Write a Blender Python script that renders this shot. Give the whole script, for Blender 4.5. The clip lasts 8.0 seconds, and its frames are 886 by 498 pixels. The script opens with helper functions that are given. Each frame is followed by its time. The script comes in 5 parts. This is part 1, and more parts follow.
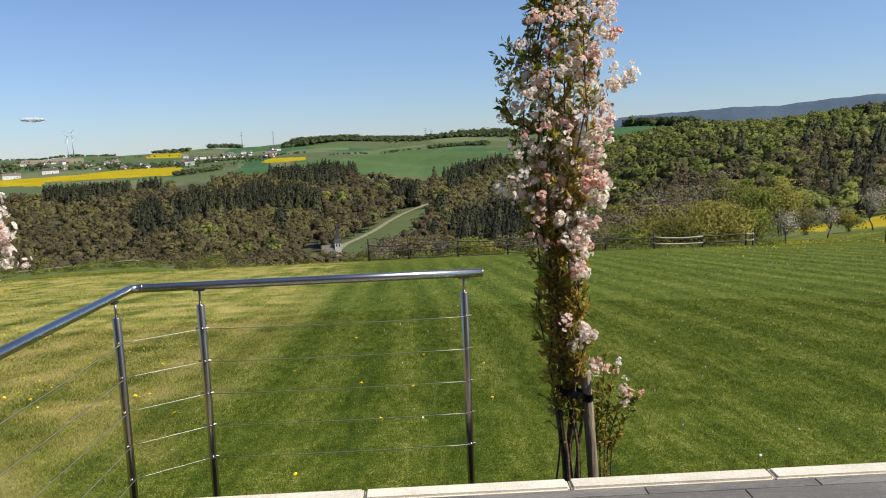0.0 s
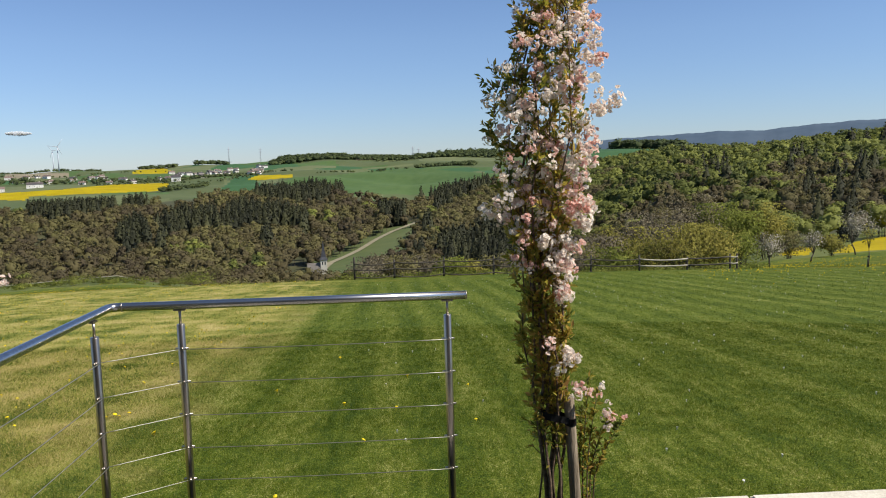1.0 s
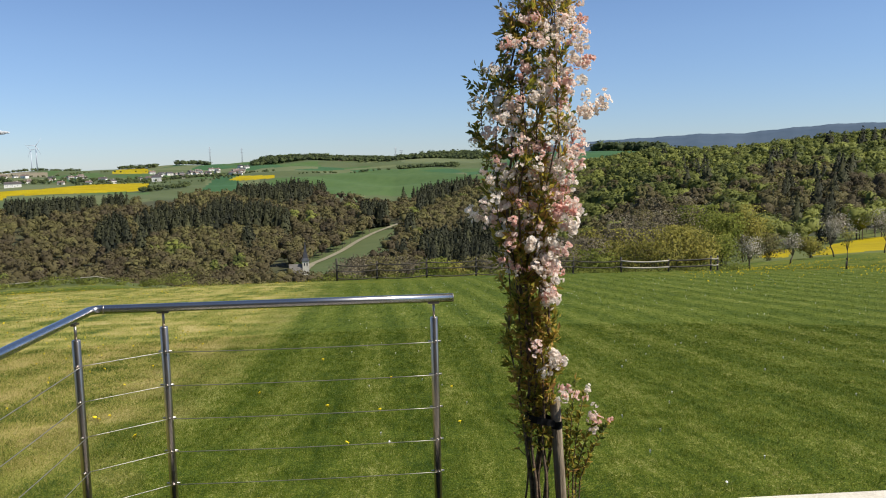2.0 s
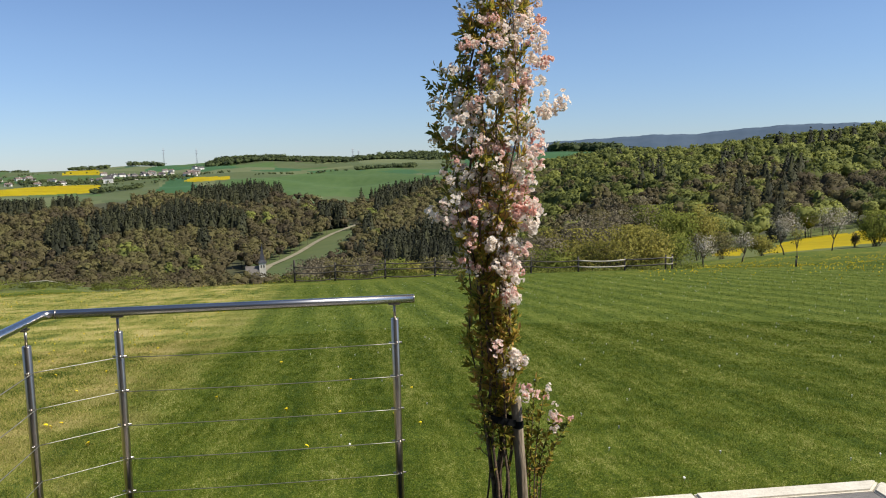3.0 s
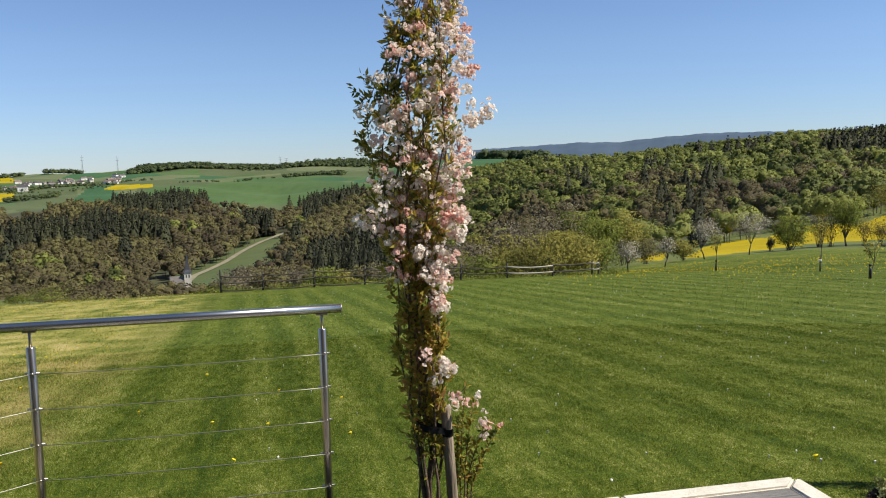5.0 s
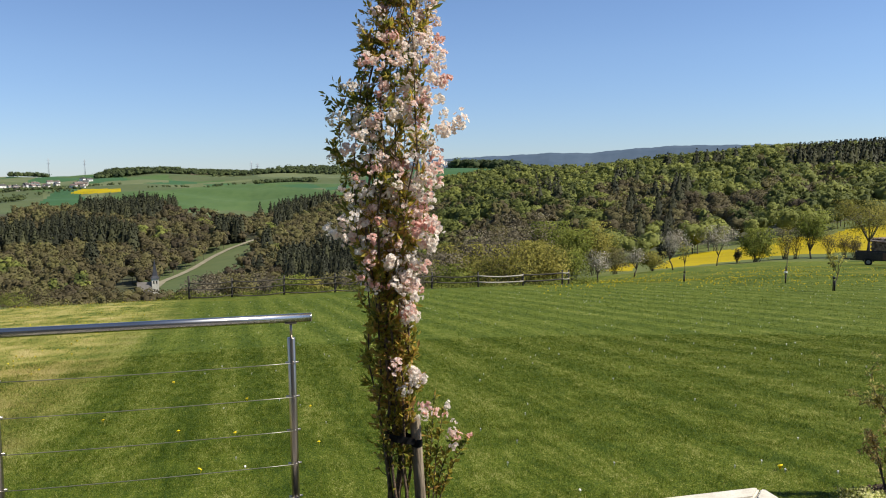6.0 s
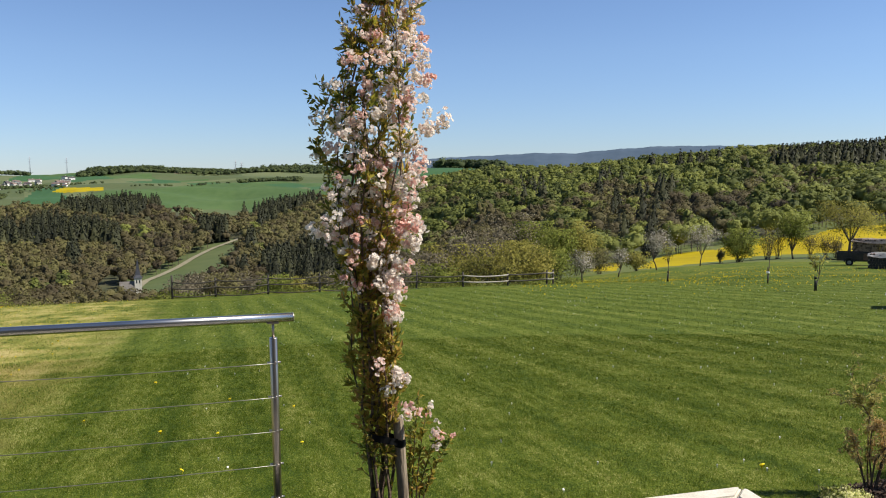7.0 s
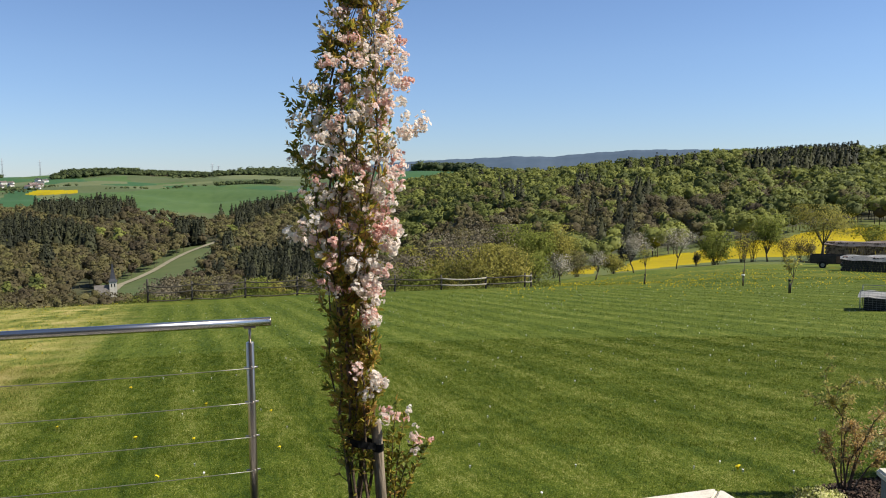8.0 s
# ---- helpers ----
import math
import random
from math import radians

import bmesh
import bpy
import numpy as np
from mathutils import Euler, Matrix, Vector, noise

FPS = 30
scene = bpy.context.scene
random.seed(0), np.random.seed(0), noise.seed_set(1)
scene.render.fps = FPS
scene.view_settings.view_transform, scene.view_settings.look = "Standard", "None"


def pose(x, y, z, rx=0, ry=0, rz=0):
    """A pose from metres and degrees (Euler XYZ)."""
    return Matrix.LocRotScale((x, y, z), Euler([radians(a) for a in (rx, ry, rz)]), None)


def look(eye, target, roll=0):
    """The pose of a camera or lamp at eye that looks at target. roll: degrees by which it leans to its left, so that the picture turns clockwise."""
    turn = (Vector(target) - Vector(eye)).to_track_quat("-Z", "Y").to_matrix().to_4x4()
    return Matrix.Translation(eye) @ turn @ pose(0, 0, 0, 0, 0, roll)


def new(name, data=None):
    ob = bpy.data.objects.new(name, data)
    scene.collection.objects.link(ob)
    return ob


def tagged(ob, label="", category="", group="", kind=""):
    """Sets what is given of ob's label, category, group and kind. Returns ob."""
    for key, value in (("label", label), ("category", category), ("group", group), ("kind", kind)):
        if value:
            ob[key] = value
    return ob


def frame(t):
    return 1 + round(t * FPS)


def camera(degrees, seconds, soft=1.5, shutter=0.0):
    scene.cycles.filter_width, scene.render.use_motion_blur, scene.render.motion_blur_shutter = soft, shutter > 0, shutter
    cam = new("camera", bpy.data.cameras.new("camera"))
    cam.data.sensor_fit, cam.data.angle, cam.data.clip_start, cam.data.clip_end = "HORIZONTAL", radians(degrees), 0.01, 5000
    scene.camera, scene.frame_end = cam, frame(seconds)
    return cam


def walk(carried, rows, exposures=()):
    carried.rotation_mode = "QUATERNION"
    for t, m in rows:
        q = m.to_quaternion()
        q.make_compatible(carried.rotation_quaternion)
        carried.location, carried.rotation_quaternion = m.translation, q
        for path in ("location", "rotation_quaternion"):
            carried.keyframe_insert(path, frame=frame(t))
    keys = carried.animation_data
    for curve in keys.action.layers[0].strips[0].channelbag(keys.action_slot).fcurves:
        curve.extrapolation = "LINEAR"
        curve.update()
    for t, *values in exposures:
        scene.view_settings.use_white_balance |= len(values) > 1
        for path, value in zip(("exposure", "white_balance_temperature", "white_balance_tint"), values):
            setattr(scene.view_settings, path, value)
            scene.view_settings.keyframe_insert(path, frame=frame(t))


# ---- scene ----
cam = camera(57.3, 8.0, 1.0)
PATH = [
    (0, (0.02, 0.289, 1.69), (0.057, 2.27, 1.422), -2.5),
    (0.5, (0.027, 0.299, 1.687), (0.101, 2.281, 1.424), -1.9),
    (1, (0.033, 0.309, 1.701), (0.106, 2.295, 1.479), -1.7),
    (2.5, (0.002, 0.34, 1.705), (0.165, 2.321, 1.485), -1.4),
    (3, (0.001, 0.344, 1.704), (0.22, 2.32, 1.483), -1.5),
    (3.5, (0.002, 0.341, 1.706), (0.272, 2.31, 1.484), -1.5),
    (4, (0.005, 0.342, 1.707), (0.325, 2.304, 1.488), -1.7),
    (4.5, (0.013, 0.353, 1.706), (0.367, 2.31, 1.49), -1.8),
    (6, (0.017, 0.367, 1.713), (0.477, 2.304, 1.525), -0.7),
    (6.5, (0.023, 0.37, 1.714), (0.504, 2.302, 1.528), -0.7),
    (7, (0.028, 0.379, 1.711), (0.524, 2.307, 1.522), -0.5),
    (7.5, (0.031, 0.383, 1.712), (0.544, 2.307, 1.525), -0.3),
    (8, (0.031, 0.386, 1.714), (0.579, 2.301, 1.532), -0.4),
]
walk(cam, [(t, look(eye, target, roll)) for t, eye, target, roll in PATH], [(0, 0.44), (2.5, 0.46), (4.5, 0.51), (8, 0.55)])

# ---- light ----
SUN_AZ, SUN_EL = 108.0, 48.0
world = bpy.data.worlds.new("world")
scene.world = world
world.use_nodes = True
wn, wl = world.node_tree.nodes, world.node_tree.links
sky = wn.new("ShaderNodeTexSky")
sky.sky_type = "NISHITA"
sky.sun_disc = False
sky.sun_elevation, sky.sun_rotation = radians(SUN_EL), radians(SUN_AZ)
sky.altitude, sky.air_density, sky.dust_density, sky.ozone_density = 300, 1.0, 0.0, 2.0
wn["Background"].inputs[1].default_value = 0.075
cool = wn.new("ShaderNodeMix")
cool.data_type, cool.blend_type = "RGBA", "MULTIPLY"
cool.inputs[0].default_value = 1.0
way = wn.new("ShaderNodeTexCoord")
height = wn.new("ShaderNodeSeparateXYZ")
wl.new(way.outputs["Generated"], height.inputs[0])
tint = wn.new("ShaderNodeValToRGB")
for stop, p, c in zip((tint.color_ramp.elements[0], tint.color_ramp.elements[1], tint.color_ramp.elements.new(0.5)), (0.0, 0.45, 0.14), ((0.61, 0.77, 1.14), (0.92, 0.97, 1.12), (0.81, 0.91, 1.15))):
    stop.position, stop.color = p, (*c, 1)
wl.new(height.outputs[2], tint.inputs[0])
wl.new(tint.outputs[0], cool.inputs[7])
wl.new(sky.outputs[0], cool.inputs[6])
wl.new(cool.outputs[2], wn["Background"].inputs[0])
sun_data = bpy.data.lights.new("sun", "SUN")
sun_data.energy, sun_data.angle, sun_data.color = 4.8, radians(0.53), (1.0, 0.945, 0.84)
sun = new("sun", sun_data)
sun_way = Vector((math.sin(radians(SUN_AZ)) * math.cos(radians(SUN_EL)), math.cos(radians(SUN_AZ)) * math.cos(radians(SUN_EL)), math.sin(radians(SUN_EL))))
sun.matrix_world = look(sun_way * 60, (0, 0, 0))

# ---- materials ----


def surface(name, stops, scale=4.0, fine=0.0, rough=0.8, metal=0.0, bump=0.0, bump_scale=0.0, island=0.0, each=0.0, spec=0.3, stretch=(1, 1, 1), sheer=0.0, detail=6.0, tone=0.0):
    """A procedural material: a colour ramp over noise at two scales, variation by island or object, relief."""
    m = bpy.data.materials.new(name)
    m.use_nodes = True
    n, l = m.node_tree.nodes, m.node_tree.links
    b = n["Principled BSDF"]
    b.inputs["Roughness"].default_value, b.inputs["Metallic"].default_value = rough, metal
    b.inputs["Specular IOR Level"].default_value = spec
    geo = n.new("ShaderNodeNewGeometry")
    mp = n.new("ShaderNodeMapping")
    mp.inputs["Scale"].default_value = stretch
    l.new(geo.outputs["Position"], mp.inputs["Vector"])
    big = n.new("ShaderNodeTexNoise")
    big.inputs["Scale"].default_value, big.inputs["Detail"].default_value = scale, detail
    l.new(mp.outputs[0], big.inputs["Vector"])
    value = big.outputs["Fac"]

    def add(a, other, amount):
        k = n.new("ShaderNodeMath")
        k.operation = "SUBTRACT"
        l.new(other, k.inputs[0])
        k.inputs[1].default_value = 0.5
        f = n.new("ShaderNodeMath")
        f.operation = "MULTIPLY_ADD"
        l.new(k.outputs[0], f.inputs[0])
        f.inputs[1].default_value = amount
        l.new(a, f.inputs[2])
        return f.outputs[0]

    if fine:
        small = n.new("ShaderNodeTexNoise")
        small.inputs["Scale"].default_value, small.inputs["Detail"].default_value = fine, 4
        l.new(mp.outputs[0], small.inputs["Vector"])
        value = add(value, small.outputs["Fac"], 0.8)
    if island:
        value = add(value, geo.outputs["Random Per Island"], island)
    if each:
        info = n.new("ShaderNodeObjectInfo")
        value = add(value, info.outputs["Random"], each)
    if tone:
        own = n.new("ShaderNodeAttribute")
        own.attribute_name = "tone"
        value = add(value, own.outputs["Fac"], tone)
    ramp = n.new("ShaderNodeValToRGB")
    l.new(value, ramp.inputs[0])
    els = ramp.color_ramp.elements
    while len(els) < len(stops):
        els.new(0.5)
    for e, (p, c) in zip(els, stops):
        e.position, e.color = p, (*c, 1)
    l.new(ramp.outputs[0], b.inputs["Base Color"])
    if bump:
        bn = n.new("ShaderNodeTexNoise")
        bn.inputs["Scale"].default_value, bn.inputs["Detail"].default_value = bump_scale or scale * 6, 5
        l.new(mp.outputs[0], bn.inputs["Vector"])
        bp = n.new("ShaderNodeBump")
        bp.inputs["Strength"].default_value, bp.inputs["Distance"].default_value = bump, 0.02
        l.new(bn.outputs["Fac"], bp.inputs["Height"])
        l.new(bp.outputs[0], b.inputs["Normal"])
    if sheer:
        tr = n.new("ShaderNodeBsdfTranslucent")
        l.new(ramp.outputs[0], tr.inputs["Color"])
        mx = n.new("ShaderNodeMixShader")
        mx.inputs[0].default_value = sheer
        l.new(b.outputs[0], mx.inputs[1])
        l.new(tr.outputs[0], mx.inputs[2])
        l.new(mx.outputs[0], n["Material Output"].inputs[0])
    return m


def two(a, b, lo=0.3, hi=0.7):
    return [(lo, a), (hi, b)]


STRIPE = radians(-2.5)      # heading of the mown stripes
def turf(name, blades=False):
    """Turf: mown stripes on one side of a line, yellower meadow with dry patches on the other, blotches and fine grain."""
    m = bpy.data.materials.new(name)
    m.use_nodes = True
    n, l = m.node_tree.nodes, m.node_tree.links
    b = n["Principled BSDF"]
    gain = 1.06 if blades else 1.10
    b.inputs["Roughness"].default_value = 0.9
    b.inputs["Specular IOR Level"].default_value = 0.15
    geo = n.new("ShaderNodeNewGeometry")
    sep = n.new("ShaderNodeSeparateXYZ")
    l.new(geo.outputs["Position"], sep.inputs[0])

    def math_node(op, *ins):
        k = n.new("ShaderNodeMath")
        k.operation = op
        for i, v in enumerate(ins):
            if isinstance(v, (int, float)):
                k.inputs[i].default_value = v
            else:
                l.new(v, k.inputs[i])
        return k.outputs[0]

    def noise_node(scale, detail=4, stretch=None):
        k = n.new("ShaderNodeTexNoise")
        k.inputs["Scale"].default_value, k.inputs["Detail"].default_value = scale, detail
        if stretch:
            mp = n.new("ShaderNodeMapping")
            mp.inputs["Scale"].default_value = stretch
            l.new(geo.outputs["Position"], mp.inputs[0])
            l.new(mp.outputs[0], k.inputs["Vector"])
        else:
            l.new(geo.outputs["Position"], k.inputs["Vector"])
        return k.outputs["Fac"]

    def ramp_node(v, stops):
        k = n.new("ShaderNodeValToRGB")
        l.new(v, k.inputs[0])
        els = k.color_ramp.elements
        while len(els) < len(stops):
            els.new(0.5)
        for e, (p, c) in zip(els, stops):
            e.position, e.color = p, (*c, 1)
        return k.outputs[0]

    def mix(f, a, c, kind="MIX"):
        k = n.new("ShaderNodeMix")
        k.data_type, k.blend_type = "RGBA", kind
        if isinstance(f, (int, float)):
            k.inputs[0].default_value = f
        else:
            l.new(f, k.inputs[0])
        l.new(a, k.inputs[6])
        l.new(c, k.inputs[7])
        return k.outputs[2]

    # across the stripes
    u = math_node("SUBTRACT", math_node("MULTIPLY", sep.outputs[0], math.cos(STRIPE)), math_node("MULTIPLY", sep.outputs[1], math.sin(STRIPE)))
    wob = math_node("MULTIPLY_ADD", noise_node(0.25, 3), 0.35, u)
    wave = math_node("MAXIMUM", -1.0, math_node("MINIMUM", 1.0, math_node("MULTIPLY", math_node("SINE", math_node("MULTIPLY", wob, 2 * math.pi / 1.15)), 1.6)))
    swing = n.new("ShaderNodeMapping")
    swing.inputs["Rotation"].default_value = (0, 0, STRIPE)
    swing.inputs["Scale"].default_value = (2.1, 0.05, 0.3)
    l.new(geo.outputs["Position"], swing.inputs[0])
    streaks = n.new("ShaderNodeTexNoise")
    streaks.inputs["Scale"].default_value, streaks.inputs["Detail"].default_value = 1.0, 4
    l.new(swing.outputs[0], streaks.inputs["Vector"])
    streak = math_node("SUBTRACT", streaks.outputs["Fac"], 0.5)
    wave = math_node("MULTIPLY", wave, math_node("MULTIPLY_ADD", noise_node(0.13, 3), 1.4, 0.05))
    blot = noise_node(0.55, 5)
    fine = noise_node(52, 8)
    mid = noise_node(11, 5)
    tone = math_node("MULTIPLY_ADD", wave, 0.115, math_node("MULTIPLY_ADD", math_node("SUBTRACT", blot, 0.5), 0.35, 0.5))
    tone = math_node("MULTIPLY_ADD", math_node("SUBTRACT", fine, 0.5), 1.9, tone)
    tone = math_node("MULTIPLY_ADD", math_node("SUBTRACT", mid, 0.5), 0.7, tone)
    tone = math_node("MULTIPLY_ADD", math_node("SUBTRACT", noise_node(1.0, 5, (9.0, 1.6, 4.0)), 0.5), 0.8, math_node("MULTIPLY_ADD", streak, 0.34, tone))
    if blades:
        tone = math_node("MULTIPLY_ADD", math_node("SUBTRACT", math_node("POWER", geo.outputs["Random Per Island"], 3.0), 0.25), 0.62, tone)
    lawn = ramp_node(tone, [(p, tuple(k * gain for k in c)) for p, c in ((0.10, (0.027, 0.052, 0.003)), (0.5, (0.071, 0.100, 0.006)), (0.80, (0.138, 0.157, 0.018)), (1.0, (0.300, 0.300, 0.105)))])
    t2 = math_node("MULTIPLY_ADD", math_node("SUBTRACT", fine, 0.5), 1.5, math_node("MULTIPLY_ADD", math_node("SUBTRACT", noise_node(0.8, 6), 0.5), 1.9, 0.53))
    t2 = math_node("MULTIPLY_ADD", wave, 0.06, math_node("MULTIPLY_ADD", streak, 0.6, math_node("MULTIPLY_ADD", math_node("SUBTRACT", mid, 0.5), 0.5, t2)))
    if blades:
        t2 = math_node("MULTIPLY_ADD", math_node("SUBTRACT", geo.outputs["Random Per Island"], 0.42), 1.0, t2)
    mead = ramp_node(t2, [(p, tuple(k * gain for k in c)) for p, c in ((0.10, (0.052, 0.084, 0.011)), (0.40, (0.174, 0.186, 0.029)), (0.68, (0.296, 0.270, 0.064)), (0.92, (0.420, 0.340, 0.135)))])
    # the line between them, with a loose edge
    edge = math_node("ADD", sep.outputs[0], math_node("MULTIPLY", sep.outputs[1], 0.012))
    edge = math_node("MULTIPLY_ADD", math_node("SUBTRACT", noise_node(0.7, 5), 0.5), 2.6, edge)
    side = n.new("ShaderNodeMapRange")
    l.new(edge, side.inputs[0])
    side.inputs[1].default_value, side.inputs[2].default_value = -4.5, -2.3
    colour = mix(side.outputs[0], mead, lawn)
    # the orchard grass far off, where flowers tint the green
    far = n.new("ShaderNodeMapRange")
    l.new(math_node("MULTIPLY_ADD", math_node("SUBTRACT", noise_node(0.25, 5), 0.5), 12.0, math_node("MULTIPLY_ADD", sep.outputs[0], 0.22, sep.outputs[1])), far.inputs[0])
    far.inputs[1].default_value, far.inputs[2].default_value = 43.0, 47.0
    orch = ramp_node(math_node("MULTIPLY_ADD", math_node("SUBTRACT", noise_node(2.2, 6), 0.5), 1.2, noise_node(0.3, 4)), [(0.25, (0.055, 0.090, 0.008)), (0.55, (0.098, 0.124, 0.012)), (0.8, (0.200, 0.185, 0.022))])
    colour = mix(far.outputs[0], colour, orch)
    l.new(colour, b.inputs["Base Color"])
    bp = n.new("ShaderNodeBump")
    if blades:
        tr = n.new("ShaderNodeBsdfTranslucent")
        l.new(colour, tr.inputs["Color"])
        mx = n.new("ShaderNodeMixShader")
        mx.inputs[0].default_value = 0.35
        l.new(b.outputs[0], mx.inputs[1])
        l.new(tr.outputs[0], mx.inputs[2])
        l.new(mx.outputs[0], n["Material Output"].inputs[0])
        return m
    bp.inputs["Strength"].default_value, bp.inputs["Distance"].default_value = 0.9, 0.03
    l.new(noise_node(45, 4), bp.inputs["Height"])
    l.new(bp.outputs[0], b.inputs["Normal"])
    return m


M = {}
M["turf"] = turf("turf")
M["blade"] = turf("grass_blade", True)
M["wood_floor"] = surface("woodland_floor", two((0.050, 0.055, 0.022), (0.085, 0.080, 0.035)), 0.05, 0.6)
M["valley_meadow"] = surface("valley_meadow", two((0.076, 0.098, 0.014), (0.122, 0.136, 0.022)), 0.03, 0.4)
M["field_bright"] = surface("young_wheat", two((0.050, 0.096, 0.016), (0.076, 0.124, 0.028)), 0.006, 0.08, stretch=(1, 0.25, 1))
M["field_dark"] = surface("dark_crop", two((0.030, 0.085, 0.024), (0.045, 0.110, 0.030)), 0.008, 0.1)
M["field_pale"] = surface("pale_meadow", two((0.098, 0.120, 0.042), (0.138, 0.152, 0.060)), 0.006, 0.1)
M["field_olive"] = surface("olive_meadow", two((0.066, 0.090, 0.026), (0.096, 0.114, 0.038)), 0.006, 0.1)
M["field_tan"] = surface("bare_soil", two((0.190, 0.160, 0.100), (0.240, 0.200, 0.125)), 0.008, 0.1)
M["rape"] = surface("rape_in_flower", two((0.290, 0.222, 0.004), (0.400, 0.305, 0.008)), 0.03, 0.35, spec=0.05)
M["gravel"] = surface("track_gravel", two((0.20, 0.18, 0.12), (0.28, 0.25, 0.17)), 0.2, 2.0)
# blue-grey base colour stands in for the haze before the woods
M["ridge"] = surface("hazed_wooded_ridge", two((0.050, 0.080, 0.118), (0.066, 0.096, 0.135)), 0.004, 0.02)
M["leaf_spring"] = surface("spring_leaf", [(0.15, (0.076, 0.092, 0.022)), (0.5, (0.138, 0.156, 0.032)), (0.85, (0.215, 0.230, 0.050))], 0.03, 0, 0.8, island=0.10, sheer=0.3, detail=2.0, tone=0.8)
M["leaf_bud"] = surface("budding_twig", [(0.15, (0.076, 0.059, 0.032)), (0.5, (0.110, 0.092, 0.038)), (0.85, (0.160, 0.146, 0.050))], 0.012, 0, 0.8, island=0.08, sheer=0.3, detail=3.0, tone=0.6)
M["leaf_grey"] = surface("grey_budding_twig", [(0.2, (0.110, 0.092, 0.062)), (0.5, (0.190, 0.160, 0.105)), (0.8, (0.270, 0.235, 0.150))], 0.4, 0, 0.8, island=0.4, sheer=0.4, detail=3.0)
M["leaf_copse"] = surface("copse_leaf", [(0.15, (0.034, 0.048, 0.017)), (0.5, (0.058, 0.078, 0.024)), (0.85, (0.092, 0.112, 0.034))], 0.03, 0, 0.8, island=0.12, sheer=0.2, detail=2.0, tone=0.6)
M["leaf_conifer"] = surface("conifer_needle", [(0.15, (0.015, 0.017, 0.007)), (0.5, (0.025, 0.027, 0.010)), (0.85, (0.048, 0.050, 0.018))], 0.04, 0, 0.8, island=0.2, sheer=0.0, detail=2.0, tone=0.6)
M["leaf_bush"] = surface("bush_leaf", [(0.25, (0.185, 0.178, 0.038)), (0.5, (0.310, 0.285, 0.058)), (0.75, (0.430, 0.380, 0.090))], 0.3, 0, 0.8, island=0.45, sheer=0.6, detail=3.0)
M["leaf_green"] = surface("bright_leaf", [(0.25, (0.140, 0.172, 0.028)), (0.5, (0.225, 0.258, 0.044)), (0.75, (0.330, 0.345, 0.072))], 0.4, 0, 0.8, island=0.45, sheer=0.6, detail=3.0)
M["blossom_far"] = surface("pale_blossom", [(0.3, (0.190, 0.185, 0.090)), (0.55, (0.36, 0.33, 0.24)), (0.8, (0.60, 0.54, 0.47))], 0.6, 0, 0.7, island=0.9, sheer=0.4)
M["bark"] = surface("bark", two((0.055, 0.042, 0.030), (0.120, 0.095, 0.070)), 8, 40, 0.85, bump=0.6, bump_scale=60, stretch=(1, 1, 0.3))
M["cherry_bark"] = surface("cherry_bark", two((0.060, 0.038, 0.026), (0.190, 0.130, 0.085)), 14, 60, 0.6, bump=0.5, bump_scale=90, stretch=(1, 1, 3))
M["cherry_leaf"] = surface("bronze_cherry_leaf", [(0.15, (0.120, 0.150, 0.024)), (0.4, (0.330, 0.310, 0.045)), (0.65, (0.520, 0.400, 0.070)), (0.95, (0.500, 0.280, 0.085))], 2.2, 0, 0.45, island=0.8, sheer=0.5, spec=0.4)
M["petal"] = surface("blossom_petal", [(0.05, (0.84, 0.53, 0.46)), (0.26, (0.90, 0.72, 0.65)), (0.5, (0.94, 0.87, 0.80))], 3.0, 0, 0.6, island=0.35, each=0.8, sheer=0.5)
M["stake"] = surface("weathered_round_wood", two((0.120, 0.090, 0.060), (0.290, 0.235, 0.170)), 6, 60, 0.85, bump=0.6, bump_scale=70, stretch=(1, 1, 0.12))
M["strap"] = surface("black_rubber", two((0.008, 0.008, 0.009), (0.018, 0.018, 0.019)), 20, 0, 0.6)
M["steel"] = surface("brushed_steel", two((0.35, 0.308, 0.272), (0.46, 0.408, 0.366)), 3, 60, 0.30, 1.0, stretch=(1, 1, 0.15))
M["rail_steel"] = surface("brushed_rail_steel", two((0.44, 0.42, 0.405), (0.58, 0.555, 0.535)), 3, 60, 0.27, 1.0, stretch=(0.1, 1, 1))
M["cable"] = surface("steel_cable", two((0.30, 0.29, 0.25), (0.42, 0.40, 0.35)), 8, 200, 0.42, 0.8)
M["coping"] = surface("cream_cast_stone", two((0.55, 0.50, 0.41), (0.70, 0.65, 0.55)), 5, 60, 0.8, bump=0.35, bump_scale=150, each=0.2)
M["paver"] = surface("grey_slate_paver", two((0.125, 0.116, 0.106), (0.215, 0.200, 0.184)), 3, 24, 0.55, bump=0.4, bump_scale=60, each=0.5, stretch=(1, 4, 1))
M["joint"] = surface("dark_joint", two((0.030, 0.028, 0.025), (0.060, 0.055, 0.050)), 10, 80, 0.9)
M["render_wall"] = surface("brown_render", two((0.24, 0.21, 0.18), (0.30, 0.27, 0.23)), 2, 40, 0.9, bump=0.2, bump_scale=120)
M["fence_wood"] = surface("dark_fence_wood", two((0.030, 0.026, 0.021), (0.085, 0.073, 0.058)), 3, 30, 0.85)
M["pale_wood"] = surface("bleached_wood", two((0.26, 0.235, 0.19), (0.42, 0.38, 0.31)), 3, 30, 0.85)
M["flower_yellow"] = surface("dandelion_yellow", two((0.62, 0.44, 0.005), (0.80, 0.62, 0.010)), 5, 0, 0.7, island=0.4)
M["flower_white"] = surface("daisy_white", two((0.60, 0.60, 0.55), (0.80, 0.80, 0.76)), 5, 0, 0.7, island=0.4)
